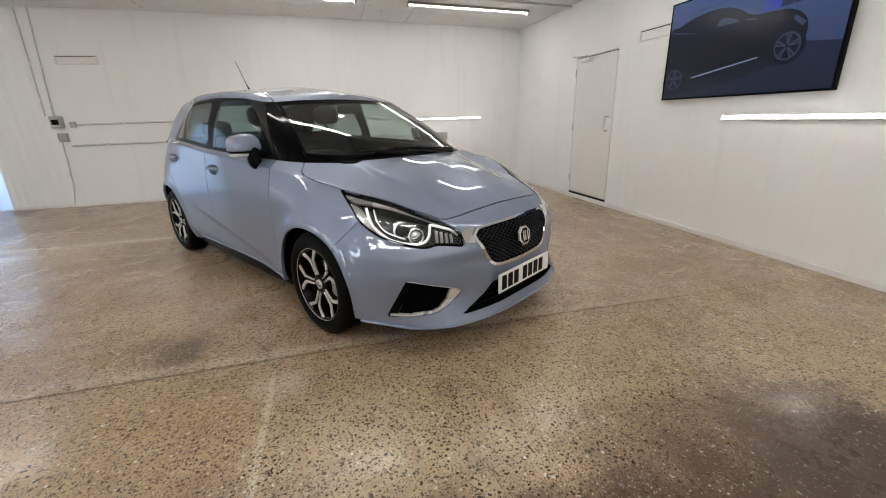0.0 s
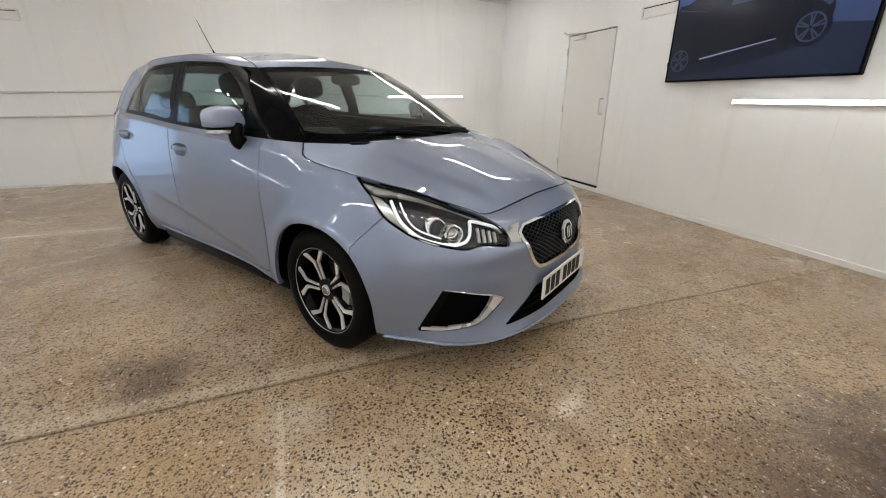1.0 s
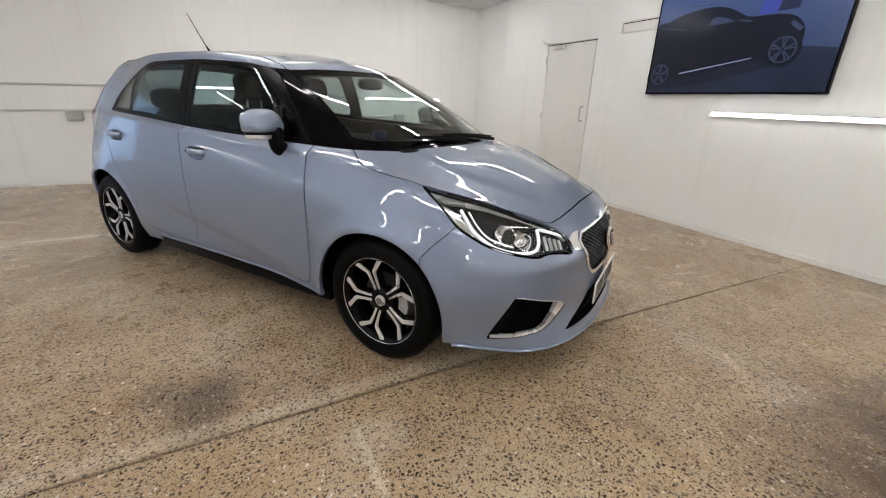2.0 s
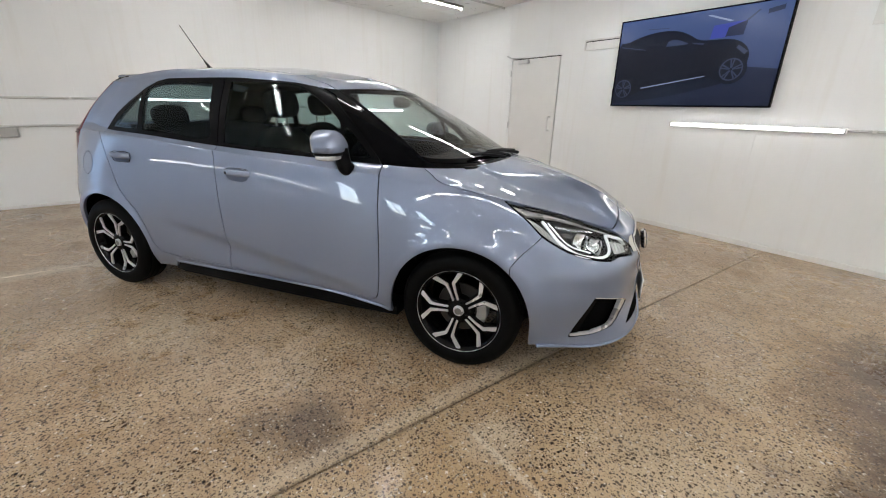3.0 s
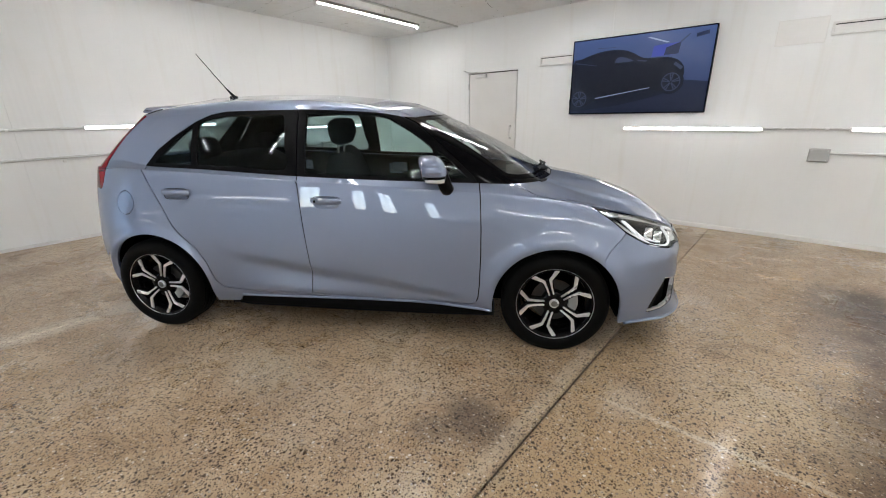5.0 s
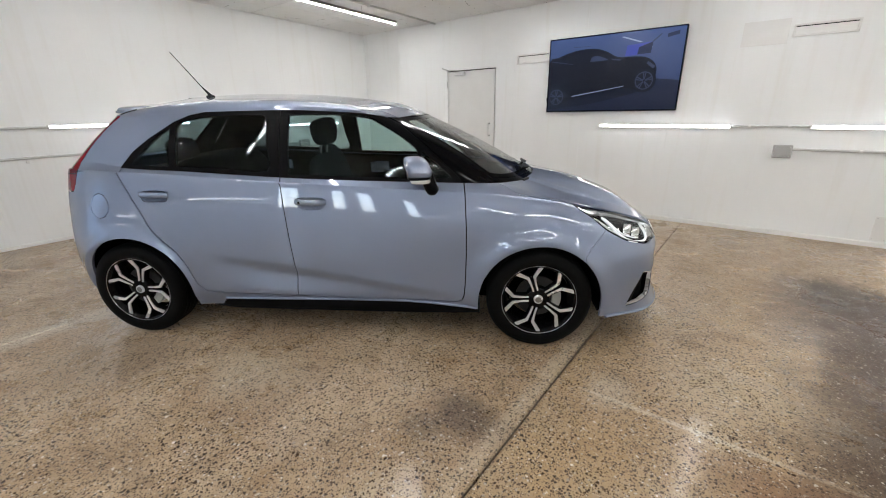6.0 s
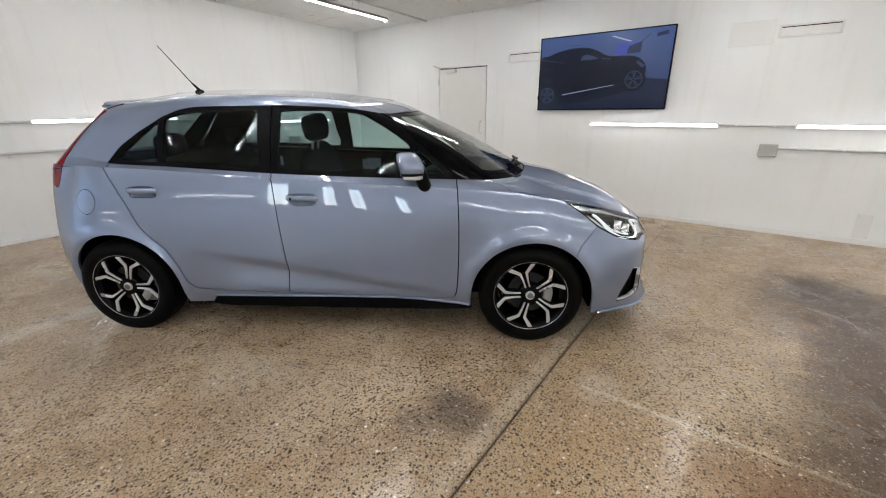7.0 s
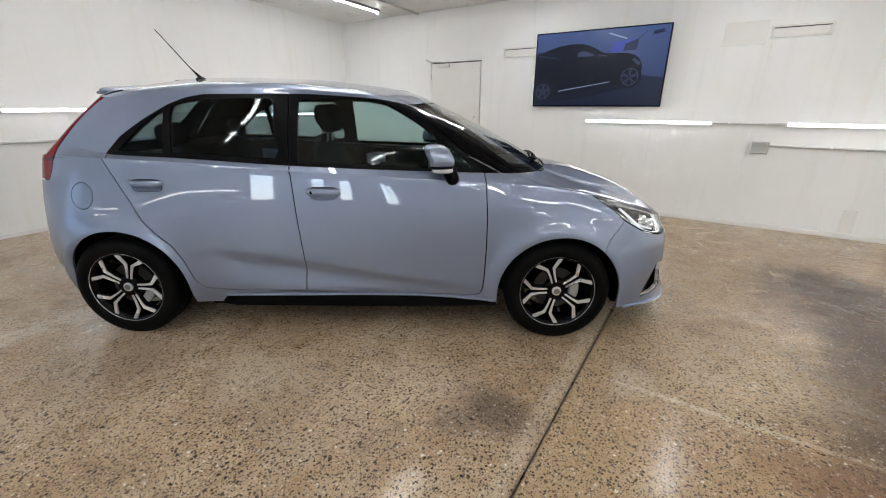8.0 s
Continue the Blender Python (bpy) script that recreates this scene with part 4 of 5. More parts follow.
for sgn in (1, -1):
    for k in range(-24, 25):
        run = []
        for w in np.arange(-.36, .361, .012):
            z = .54 + sgn * .55 * w + k * .021
            ok = polygon(np.array([abs(w)]), np.array([z]), GRILLE)[0] < -.002
            if ok:
                p = skin_at(front_chart, abs(w), z, .014, .55)[0]
                run.append(Vector((p.x, -w, p.z)))
            if (not ok or w > .355) and len(run) > 1:
                tube(run, .0034, 4, mesh_bm)
                run = []
            elif not ok:
                run = []
part("grille_mesh", mesh_bm, plain("grille plastic", (.008, .008, .009), .3, spec=.2), grille_back, "black honeycomb grille mesh")
bp, bn = skin_at(front_chart, .0, .552, -.006, .55)
bm_m = Matrix.Translation((bp.x, 0, bp.z)) @ Vector((bn.x, 0, bn.z)).to_track_quat("Y", "Z").to_matrix().to_4x4()
badge = part("badge", lathe([(0, .012), (.046, .012), (.056, .010), (.058, .0), (.05, -.015)], 8, m=bm_m @ pose(0, 0, 0, 0, 22.5, 0)), CHROME, grille_back, "eight-sided chrome badge", 20)
part("badge_face", lathe([(0, .0135), (.043, .0135), (.044, .012)], 8, m=bm_m @ pose(0, 0, 0, 0, 22.5, 0)), SATIN_BLACK, badge, smooth_by=20)
for x in (-.022, .002, .02):
    bar = box(x - .005, x + .005, .013, .017, -.028, .028, .001)
    bmesh.ops.transform(bar, matrix=bm_m, verts=bar.verts)
    part("badge_bar", bar, CHROME, badge)
intake_ob = panel("lower_intake", one(moved(intake, -.07)), VOID, car, "black lower air intake", edge=-.069)
for z in (.252, .278, .304, .33):
    half = max(.05, .455 - (z - .228) * 1.62)
    pts = [skin_at(front_chart, abs(w), z, .03, .5)[0] for w in np.linspace(-half, half, 15)]
    part("slat", tube([Vector((p.x, -w, p.z)) for p, w in zip(pts, np.linspace(-half, half, 15))], .005, 6, flat=.7), BLACK, intake_ob)
FOG_TRIM = [(-.325, .347), (-.25, .373), (-.232, .352), (-.215, .322), (-.145, .274), (-.05, .262), (.06, .257), (.205, .252), (.215, .24), (.06, .243), (-.13, .254), (-.20, .276), (-.29, .325)]
for sh, side in ((lambda x: x, lambda p: p), (mirrored, flip)):
    fog_ob = panel("fog_recess", sh(moved(fog, -.05)), VOID, car, "black fog lamp recess with a chrome blade", edge=-.049)
    panel("chrome_blade", sh(moved(sheet_in(fog, nose_chart, FOG_TRIM), -.004)), SILVER, fog_ob, "chrome blade along the recess", edge=.018)
    part("top_line", tube(side(skin_line(nose_chart, ((.065, .431), (.02, .427), (-.11, .403), (-.25, .372), (-.315, .348)), .001, 3)), .0028, 6), CHROME, fog_ob, "thin chrome line")
    panel("rear_edge", sh(moved(sheet_in(fog, nose_chart, [(.075, .433), (.025, .428), (.15, .25), (.229, .237), (.15, .337)]), -.012)), SATIN_BLACK, fog_ob, edge=.02)
# chin lip below the bumper
lip_line = [(skin_at(nose_chart, g, .21, -.003, .3)[0], .178 + .024 * float(smooth(np.array(g), -.2, .4))) for g in np.linspace(-.845, .42, 30)]
lip_line = [Vector((p.x, p.y, z)) for p, z in lip_line if p.y < -.01]
part("chin_lip", tube(flip(lip_line)[::-1] + lip_line, .013, 8, flat=.6), PAINT, front_bumper, "painted lip under the bumper")

plate = part("number_plate", box(.842, .850, -.243, .277, .280, .391, .003), PLATE, car, "white number plate with dark characters")
y = .205
for k in range(7):
    part("character", box(.8502, .8515, y - .044, y, .296, .375), SATIN_BLACK, plate, smooth_by=0)
    y -= .058 + (.03 if k == 3 else 0)

# wheels
def wheel(cx, s, turn):
    """s: -1 on the right side of the car, 1 on the left; the face looks to s * y."""
    W, R, RIM = .0975, .303, .213
    y0 = s * .738
    m = Matrix.Translation((cx, y0, .299)) @ Matrix.Diagonal((1, s, 1, 1))
    rim = part("wheel", lathe([(.196, .068), (.205, .082), (RIM, .086), (RIM + .003, .080), (.200, .055), (.192, 0), (.2, -.08), (.19, -.09), (.17, -.085), (.178, 0), (.186, .05), (.196, .068)], 64, m=m), RIM_BLACK, car, "ten-blade alloy wheel in gloss black and bright metal")
    prof = [(.202, .062), (.210, .083), (.222, .094), (.245, .0985), (.268, .096), (.284, .088), (.294, .078)]
    for g in (.055, .02, -.02, -.055):
        prof += [(.3, g + .012), (.3025, g + .006), (.3025, g + .004), (.295, g + .0035), (.295, g - .0035), (.3025, g - .004)]
    prof += [(.3, -.07), (.292, -.08), (.27, -.096), (.23, -.096), (.2, -.08), (.2, 0), (.202, .062)]
    bm = lathe(prof, 72, m=m)
    for k in range(72):
        a = 2 * math.pi * k / 72
        for q in (.069, -.069):
            b = box(-.0095, .0095, q - .011, q + .011, .286, .2938, .002)
            bmesh.ops.transform(b, matrix=m @ Matrix.Rotation(a, 4, "Y"), verts=b.verts)
            me = bpy.data.meshes.new("t")
            b.to_mesh(me)
            b.free()
            bm.from_mesh(me)
            bpy.data.meshes.remove(me)
    part("tyre", bm, RUBBER, rim, "black rubber tyre", 40)
    part("rim_ring", lathe([(RIM - .0005, .086), (RIM + .0008, .0885), (RIM + .003, .0865), (RIM + .003, .082)], 64, m=m), SILVER, rim, "bright rim edge")

    def strip(pts, width, y_lo, y_hi, bevel):
        """A bent bar in the wheel's face through (radius, angle) points."""
        P = [Vector((r * math.cos(a), r * math.sin(a))) for r, a in pts]
        left, right = [], []
        for i, p in enumerate(P):
            d = (P[min(i + 1, len(P) - 1)] - P[max(i - 1, 0)]).normalized()
            n = Vector((-d.y, d.x)) * width[i] / 2
            left.append(p + n), right.append(p - n)
        b = prism([tuple(v) for v in left + right[::-1]], 1, y_lo, y_hi)
        for v in b.verts:
            r = math.hypot(v.co.x, v.co.z)
            v.co.y -= .018 * (1 - min(1, r / .2)) ** 1.3
        if bevel:
            bmesh.ops.bevel(b, geom=list(b.edges), offset=bevel, segments=1, affect="EDGES")
        bmesh.ops.transform(b, matrix=m, verts=b.verts)
        return b

    for k in range(5):
        a = radians(turn + 72 * k)
        for q in (1, -1):
            line = [(.055, a + q * .22), (.10, a + q * .135), (.146, a + q * .125), (.207, a + q * .36)]
            part("blade", strip(line, (.0095, .0105, .0165, .0225), .070, .081, .0015), SILVER, rim, "bright machined blade", 20)
            part("blade_back", strip(line, (.022, .025, .030, .034), .035, .0725, .002), RIM_BLACK, rim, "gloss black spoke", 20)
        part("spoke_web", strip([(.04, a), (.09, a), (.125, a)], (.045, .03, .006), .03, .066, .002), RIM_BLACK, rim, smooth_by=20)
    part("hub", lathe([(0, .066), (.055, .066), (.066, .060), (.07, .045), (.07, .0)], 32, m=m), RIM_BLACK, rim, "gloss black hub")
    for k in range(4):
        a = radians(turn + 36 + 90 * k)
        mm = m @ Matrix.Translation((.043 * math.cos(a), .066, .043 * math.sin(a)))
        part("wheel_nut", lathe([(0, .001), (.006, .002), (.009, .0), (.009, -.004)], 6, m=mm), SATIN_BLACK, rim)
    cap = part("centre_cap", lathe([(0, .077), (.021, .077), (.026, .074), (.027, .066)], 28, m=m), SILVER, rim, "chrome centre cap")
    part("cap_mark", lathe([(0, .0785), (.016, .0785), (.0185, .0782), (.0185, .0768)], 8, m=m), STEEL, cap, smooth_by=20)
    part("brake_disc", lathe([(.05, .02), (.125, .02), (.127, .014), (.125, .008), (.05, .008)], 48, m=m), DISC, rim, "dull steel brake disc")
    b = prism([(.135 * math.cos(t), .135 * math.sin(t)) for t in np.linspace(-.55, .45, 8)] + [(.085 * math.cos(t), .085 * math.sin(t)) for t in np.linspace(.45, -.55, 8)], 1, -.02, .042, bevel=.004)
    bmesh.ops.transform(b, matrix=m @ Matrix.Rotation(0 if cx > -1 else .6, 4, "Y"), verts=b.verts)
    part("brake_caliper", b, plain("pale cast metal", (.34, .34, .33), .45, .2) if s < 0 else STEEL, rim, "grey brake caliper")
    return rim


for cx in (0.0, AXLE_R):
    wheel(cx, -1, 36.5 if cx == 0 else 1.5)
    wheel(cx, 1, 20 if cx == 0 else 50)
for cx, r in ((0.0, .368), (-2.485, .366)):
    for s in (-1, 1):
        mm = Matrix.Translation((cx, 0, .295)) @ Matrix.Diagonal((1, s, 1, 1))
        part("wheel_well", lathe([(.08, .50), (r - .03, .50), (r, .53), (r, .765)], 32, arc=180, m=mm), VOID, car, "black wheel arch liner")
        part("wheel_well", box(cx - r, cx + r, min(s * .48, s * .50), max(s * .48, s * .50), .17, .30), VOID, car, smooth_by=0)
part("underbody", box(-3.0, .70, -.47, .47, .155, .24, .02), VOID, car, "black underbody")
# unseen tray, added to keep light from leaking under the front
part("shade_tray", prism([(.37, -.70), (.52, -.66), (.66, -.56), (.76, -.40), (.76, .40), (.66, .56), (.52, .66), (.37, .70)], 2, .182, .20), VOID, car, "unseen black tray added under the nose to deepen the shade")
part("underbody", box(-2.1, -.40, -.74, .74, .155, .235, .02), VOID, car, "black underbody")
for s in (-1, 1):
    part("side_skirt", prism([(-1.985, .192), (-1.93, .262), (-1.2, .27), (-.8, .268), (-.53, .254), (-.345, .246), (-.34, .195), (-.6, .186), (-1.2, .18), (-1.9, .18)], 1, s * .66, s * .797, bevel=.006), SATIN_BLACK, car, "black side skirt")

ledge_line = [skin_at(side_chart, u, z, -.001, -2.2)[0] for u, z in zip(np.linspace(-1.93, -.36, 30), np.interp(np.linspace(-1.93, -.36, 30), (-1.93, -1.15, -.8, -.53, -.36), (.263, .272, .270, .256, .247)))]
for side in (lambda p: p, flip):
    part("sill_ledge", tube(side(ledge_line), .0075, 8), PAINT, car, "painted ledge along the sill")

# door handles in their cups
for doors, sheet, cup, (cu, cz, ru, rz) in zip((doors_f, doors_r), (door_f, door_r), cups, HANDLES):
    both("handle_cup", cup, PAINT, "hollow behind the handle", doors, edge=0)
    V = sheet[0]
    w = abs(V[np.argmin(np.hypot(V[:, 0] - cu, V[:, 2] - cz)), 1])
    for s in (-1, 1):
        d = doors[0 if s < 0 else 1]
        z = cz + .010
        grip = [(cu - ru - .006, w - .002, z), (cu - ru + .012, w + .012, z + .001), (cu - .03, w + .021, z + .001), (cu + .03, w + .021, z), (cu + ru - .012, w + .012, z - .001), (cu + ru + .006, w - .002, z - .002)]
        loop = [(cu + (ru + .002) * math.copysign(abs(math.cos(q)) ** .35, math.cos(q)), s * (w + .0015), cz + (rz - .002) * math.copysign(abs(math.sin(q)) ** .45, math.sin(q))) for q in np.linspace(0, 2 * math.pi, 33)]
        part("handle_seam", tube(loop, .0016, 5), SATIN_BLACK, d, "dark seam round the handle cup")
        part("door_handle", tube([Vector((p.x, s * p.y, p.z)) for p in curve(grip, 5)], .0125, 12, flat=1.35), PAINT, d, "painted pull handle")
        if doors is doors_f:
            part("lock", lathe([(0, .004), (.007, .004), (.009, 0)], 16, m=Matrix.Translation((cu - ru + .022, s * (w + .026), z)) @ Matrix.Diagonal((1, s, 1, 1))), SATIN_BLACK, d)

# mirrors
REPEATER = plain("clear repeater lens", (.62, .62, .60), .12, .4, coat=.5)
for s, (cu, cw), swing in ((-1, (-.672, .828), -8), (1, (-.775, .80), 62)):
    foot = part("door_mirror", tube([Vector((p.x, s * p.y, p.z)) for p in curve([(-.607, .775, .938), (-.612, .80, .95), (-.625, .80, .985), (cu + .03, cw - .04, 1.03)], 4)], .036, 12, r2=.038), SATIN_BLACK, car,
                "door mirror with a painted cap and indicator" if s < 0 else "folded door mirror with a painted cap")
    turn = pose(0, 0, 0, 0, 0, s * swing)
    m = Matrix.Translation((cu, s * cw, 1.052)) @ turn
    shell = blob(.068, .098, .074, m, 3.3, 32, 22)
    back = m.inverted()
    for v in shell.verts:
        k = back @ v.co
        if k.z < -.02:
            k.z = -.02 + (k.z + .02) * .25
        elif k.z > 0:
            k.z -= .022 * max(0, k.y * s / .092)
            k.x -= .034 * k.z / .08
        v.co = m @ k
    part("mirror_cap", shell, PAINT, foot, "painted mirror cap")
    at = lambda x, y, z: m @ Matrix.Translation((x, s * y, z))
    part("lower_shell", blob(.064, .092, .012, at(0, 0, -.036), 3, 28, 12), SATIN_BLACK, foot, "black lower shell")
    part("indicator", blob(.055, .074, .0170, at(.005, .018, -.049), 3.4, 28, 10), REPEATER, foot, "white side repeater")
    part("base", blob(.040, .045, .020, at(.010, -.045, -.050), 2.6, 24, 10), SATIN_BLACK, foot, "black mirror base")
    part("mirror_glass", blob(.004, .076, .046, at(-.060, 0, .012), 4, 24, 12), CHROME, foot, "mirror glass")

# roof aerial, spoiler, wipers
aerial = part("aerial", blob(.034, .015, .014, Matrix.Translation((-2.315, -.02, 1.479)), 2.0, 20, 12), BLACK, car, "thin black roof aerial")
part("stem", tube([(-2.312, -.02, 1.484), (-2.338, -.02, 1.512), (-2.366, -.02, 1.542)], .012, 8, r2=.0045), BLACK, aerial)
part("rod", tube([(-2.325, -.02, 1.494), (-2.365, -.02, 1.540), (-2.565, -.015, 1.782)], .0045, 8, r2=.0025), BLACK, aerial)
sp = bmesh.new()
rows_sp = []
for y in (-.478, -.472, -.455, -.42, -.36, -.27, -.14, 0, .14, .27, .36, .42, .455, .472, .478):
    e = abs(y) / .478
    k, end = e ** 2, math.sqrt(max(0, 1 - e ** 14))
    tip = -2.772 + .06 * k + .07 * (1 - end)
    prof = [(-2.46, 1.446), (-2.56, 1.442), (-2.66, 1.433), (tip + .035, 1.422), (tip + .008, 1.411), (tip, 1.402), (tip + .006, 1.393), (tip + .05, 1.386), (-2.62, 1.374), (-2.5, 1.36)]
    mid = 1.403
    rows_sp.append([sp.verts.new((u, y, mid + (z - mid) * (.35 + .65 * end) - k * (.052 if u > -2.47 else .038 if u > -2.6 else .022))) for u, z in prof])
for A, B in zip(rows_sp, rows_sp[1:]):
    for i in range(10):
        sp.faces.new((A[i], A[(i + 1) % 10], B[(i + 1) % 10], B[i]))
sp.faces.new(rows_sp[0]), sp.faces.new(rows_sp[-1][::-1])
bmesh.ops.recalc_face_normals(sp, faces=sp.faces)
spoiler = part("spoiler", sp, PAINT, car, "painted roof spoiler", 75)
for s in (-1, 1):
    part("spoiler_side", tube([(-2.49, s * .515, 1.388), (-2.535, s * .532, 1.376), (-2.575, s * .546, 1.362)], .009, 8, r2=.008), GLOSS_BLACK, spoiler, "black side strip")
for pts, blade in ((((.0, .36, .958), (-.035, .15, .985), (-.05, .0, .995)), ((-.03, .38, .972), (-.045, .1, .995), (-.07, -.16, 1.005))),
                   (((-.01, .02, .958), (-.05, -.16, .985), (-.075, -.27, .995)), ((-.03, .06, .975), (-.06, -.16, .997), (-.10, -.38, 1.003)))):
    arm = part("wiper", tube([Vector(p) for p in curve(pts, 4)], .011, 8, r2=.006), BLACK, car, "black windscreen wiper")
    part("wiper_blade", tube([Vector(p) for p in curve(blade, 4)], .009, 6), BLACK, arm)
part("cowl", tube([Vector((p[0] + .006, s * p[1], p[2] - .004)) for s, rng in ((-1, BELT[4::-1]), (1, BELT[1:5])) for p in rng], .012, 6), BLACK, car, "black cowl strip")

# cabin
for s in (-1, 1):
    y, back_by = s * .36, 0.0 if s < 0 else -.25
    seat = part("front_seat", blob(.27, .25, .10, Matrix.Translation((-1.02 + back_by, y, .58)) @ pose(0, 0, 0, 0, -8, 0), 3.2, 24, 14), CLOTH, car, "charcoal cloth front seat")
    part("backrest", blob(.085, .24, .33, Matrix.Translation((-1.30 + back_by, y, .785)) @ pose(0, 0, 0, 0, -16, 0), 3.0, 24, 16), CLOTH, seat)
    part("headrest", blob(.06, .125, .082, Matrix.Translation((-1.36 + back_by, y, 1.238)) @ pose(0, 0, 0, 0, -10, 0), 3.0, 24, 16), CLOTH, seat)
    for d in (-.05, .05):
        part("headrest_post", tube([(-1.375 + back_by, y + d, 1.09), (-1.365 + back_by, y + d, 1.2)], .007, 8), STEEL, seat)
bench = part("rear_seat", blob(.25, .60, .10, Matrix.Translation((-1.98, 0, .60)), 3.4, 28, 14), CLOTH, car, "charcoal cloth rear bench")
part("backrest", blob(.08, .60, .28, Matrix.Translation((-2.27, 0, .83)) @ pose(0, 0, 0, 0, -18, 0), 3.4, 28, 16), CLOTH, bench)
for y in (-.38, .38):
    part("headrest", blob(.045, .13, .075, Matrix.Translation((-2.345, y, 1.14)) @ pose(0, 0, 0, 0, -12, 0), 3.0, 24, 14), CLOTH, bench)
part("parcel_shelf", box(-2.85, -2.38, -.52, .52, .985, 1.0, .005), BLACK, car)
dash = part("dashboard", prism([(-.30, .945), (-.50, .94), (-.62, .90), (-.66, .82), (-.60, .60), (-.40, .45), (-.30, .45)], 1, -.64, .64, bevel=.015), BLACK, car, "black moulded dashboard")
part("dash_top", box(-.301, -.09, -.46, .46, .90, .938, .01), BLACK, dash)
part("cluster_hood", blob(.11, .17, .055, Matrix.Translation((-.56, -.36, .945)), 2.6, 24, 12), BLACK, dash)
part("floor_pan", box(-2.6, -.2, -.66, .66, .26, .30), VOID, car)
sw_m = Matrix.Translation((-.80, -.36, .90)) @ pose(0, 0, 0, 0, 24, 0) @ pose(0, 0, 0, 0, 0, 90)
ringpts = [sw_m @ Vector((.18 * math.cos(a), 0, .18 * math.sin(a))) for a in np.linspace(0, 2 * math.pi, 41)]
steer = part("steering_wheel", tube(ringpts, .014, 10), BLACK, car, "black steering wheel")
part("spokes", blob(.06, .03, .05, sw_m, 3, 20, 12), BLACK, steer)
part("spokes", tube([sw_m @ Vector((-.17, 0, 0)), sw_m @ Vector((.17, 0, 0))], .016, 8, flat=.5), BLACK, steer)
part("rear_view_mirror", blob(.018, .115, .034, Matrix.Translation((-.70, 0, 1.265)), 3, 20, 12), SATIN_BLACK, car, "black rear-view mirror")
# ---- things on the walls ----
def wall_frame_vent(label, m, w, h):
    """A shallow white frame round a recessed blank, its face towards -y before m."""
    thing = empty("wall_vent", m, label, "wall vent", "wall vents")
    for z0, z1 in ((h - .018, h), (0, .018)):
        part("rail", box(0, w, -.022, 0, z0, z1, .003), WHITE_PAINT, thing)
    for x0, x1 in ((0, .02), (w - .02, w)):
        part("stile", box(x0, x1, -.022, 0, .018, h - .018, .003), WHITE_PAINT, thing)
    part("blank", box(.02, w - .02, -.006, 0, .018, h - .018, .001), WHITE_PAINT, thing)
    # black strip painted in as the shade under the top rail
    part("rail_shade", box(.02, w - .02, -.012, -.0065, h - .0255, h - .0185), SATIN_BLACK, thing)
    return thing


TRUNK_Y = -3.705
WEST = lambda y, z: Matrix.Translation((XW, y, z)) @ pose(0, 0, 0, 0, 0, 90)
wall_frame_vent("white framed blank vent on the wall beside the screen", pose(-4.41, YN, 1.962), .50, .125)
wall_frame_vent("white framed blank vent high on the wall", pose(-1.325, YN, 1.988), .495, .118)
wall_frame_vent("white framed blank vent beside the corner post", WEST(-3.58, 2.064), .54, .13)
tagged(link("access_panel", box(-1.745, -1.355, YN - .006, YN, 1.935, 2.17, .002), WHITE_PAINT), "flush white access panel on the wall", "panel")


plate_ob = link("patch_plate", box(-.318, -.195, YN - .005, YN, .012, .262, .002), WHITE_PAINT)
tagged(plate_ob, "small white patch plate screwed low on the wall", "panel")
for x in (-.302, -.211):
    for z in (.03, .244):
        part("screw", lathe([(0, .0), (.005, .0), (.005, .003)], 8, m=Matrix.Translation((x, YN - .0075, z))), METAL, plate_ob)


def junction_box(label, m, w, h, d=.06):
    thing = empty("junction_box", m, label, "electrical box")
    part("body", box(0, w, -d, 0, 0, h, .006), GREY_BOX, thing)
    part("lid", box(.008, w - .008, -d - .008, -d, .008, h - .008, .003), GREY_BOX, thing)
    for x in (.02, w - .02):
        for z in (.02, h - .02):
            part("screw", lathe([(0, .0), (.005, .0), (.005, .004)], 8, m=Matrix.Translation((x, -d - .0105, z))), METAL, thing)
    return thing


junction_box("grey plastic junction box with conduit", pose(-1.265, YN, .80), .165, .135)
junction_box("grey plastic socket box on the wall", WEST(2.08, .785), .19, .14)
sw = junction_box("grey switch box with a dark rocker", WEST(-3.84, 1.19), .155, .165, .07)
part("rocker", box(.03, .12, -.088, -.078, .045, .12, .004), SATIN_BLACK, sw)
junction_box("small grey socket box below the switch", WEST(-3.80, .985), .12, .13)
junction_box("small grey conduit box", WEST(-3.615, 1.19), .075, .085, .045)
junction_box("grey plastic socket box low on the conduit", WEST(-2.34, .815), .17, .115)


def conduit(label, pts, r=.014, clip=.9):
    thing = part("conduit", tube(pts, r, 8), CONDUIT, None, label)
    tagged(thing, category="conduit", group="conduits")
    a, b = Vector(pts[0]), Vector(pts[-1])
    n = int((b - a).length / clip)
    for k in range(n):
        p = a.lerp(b, (k + .5) / n)
        part("clip", box(p.x - .014, p.x + .014, p.y - .014, p.y + .014, p.z - .014, p.z + .014, .003), WHITE_PAINT, thing)
    return thing


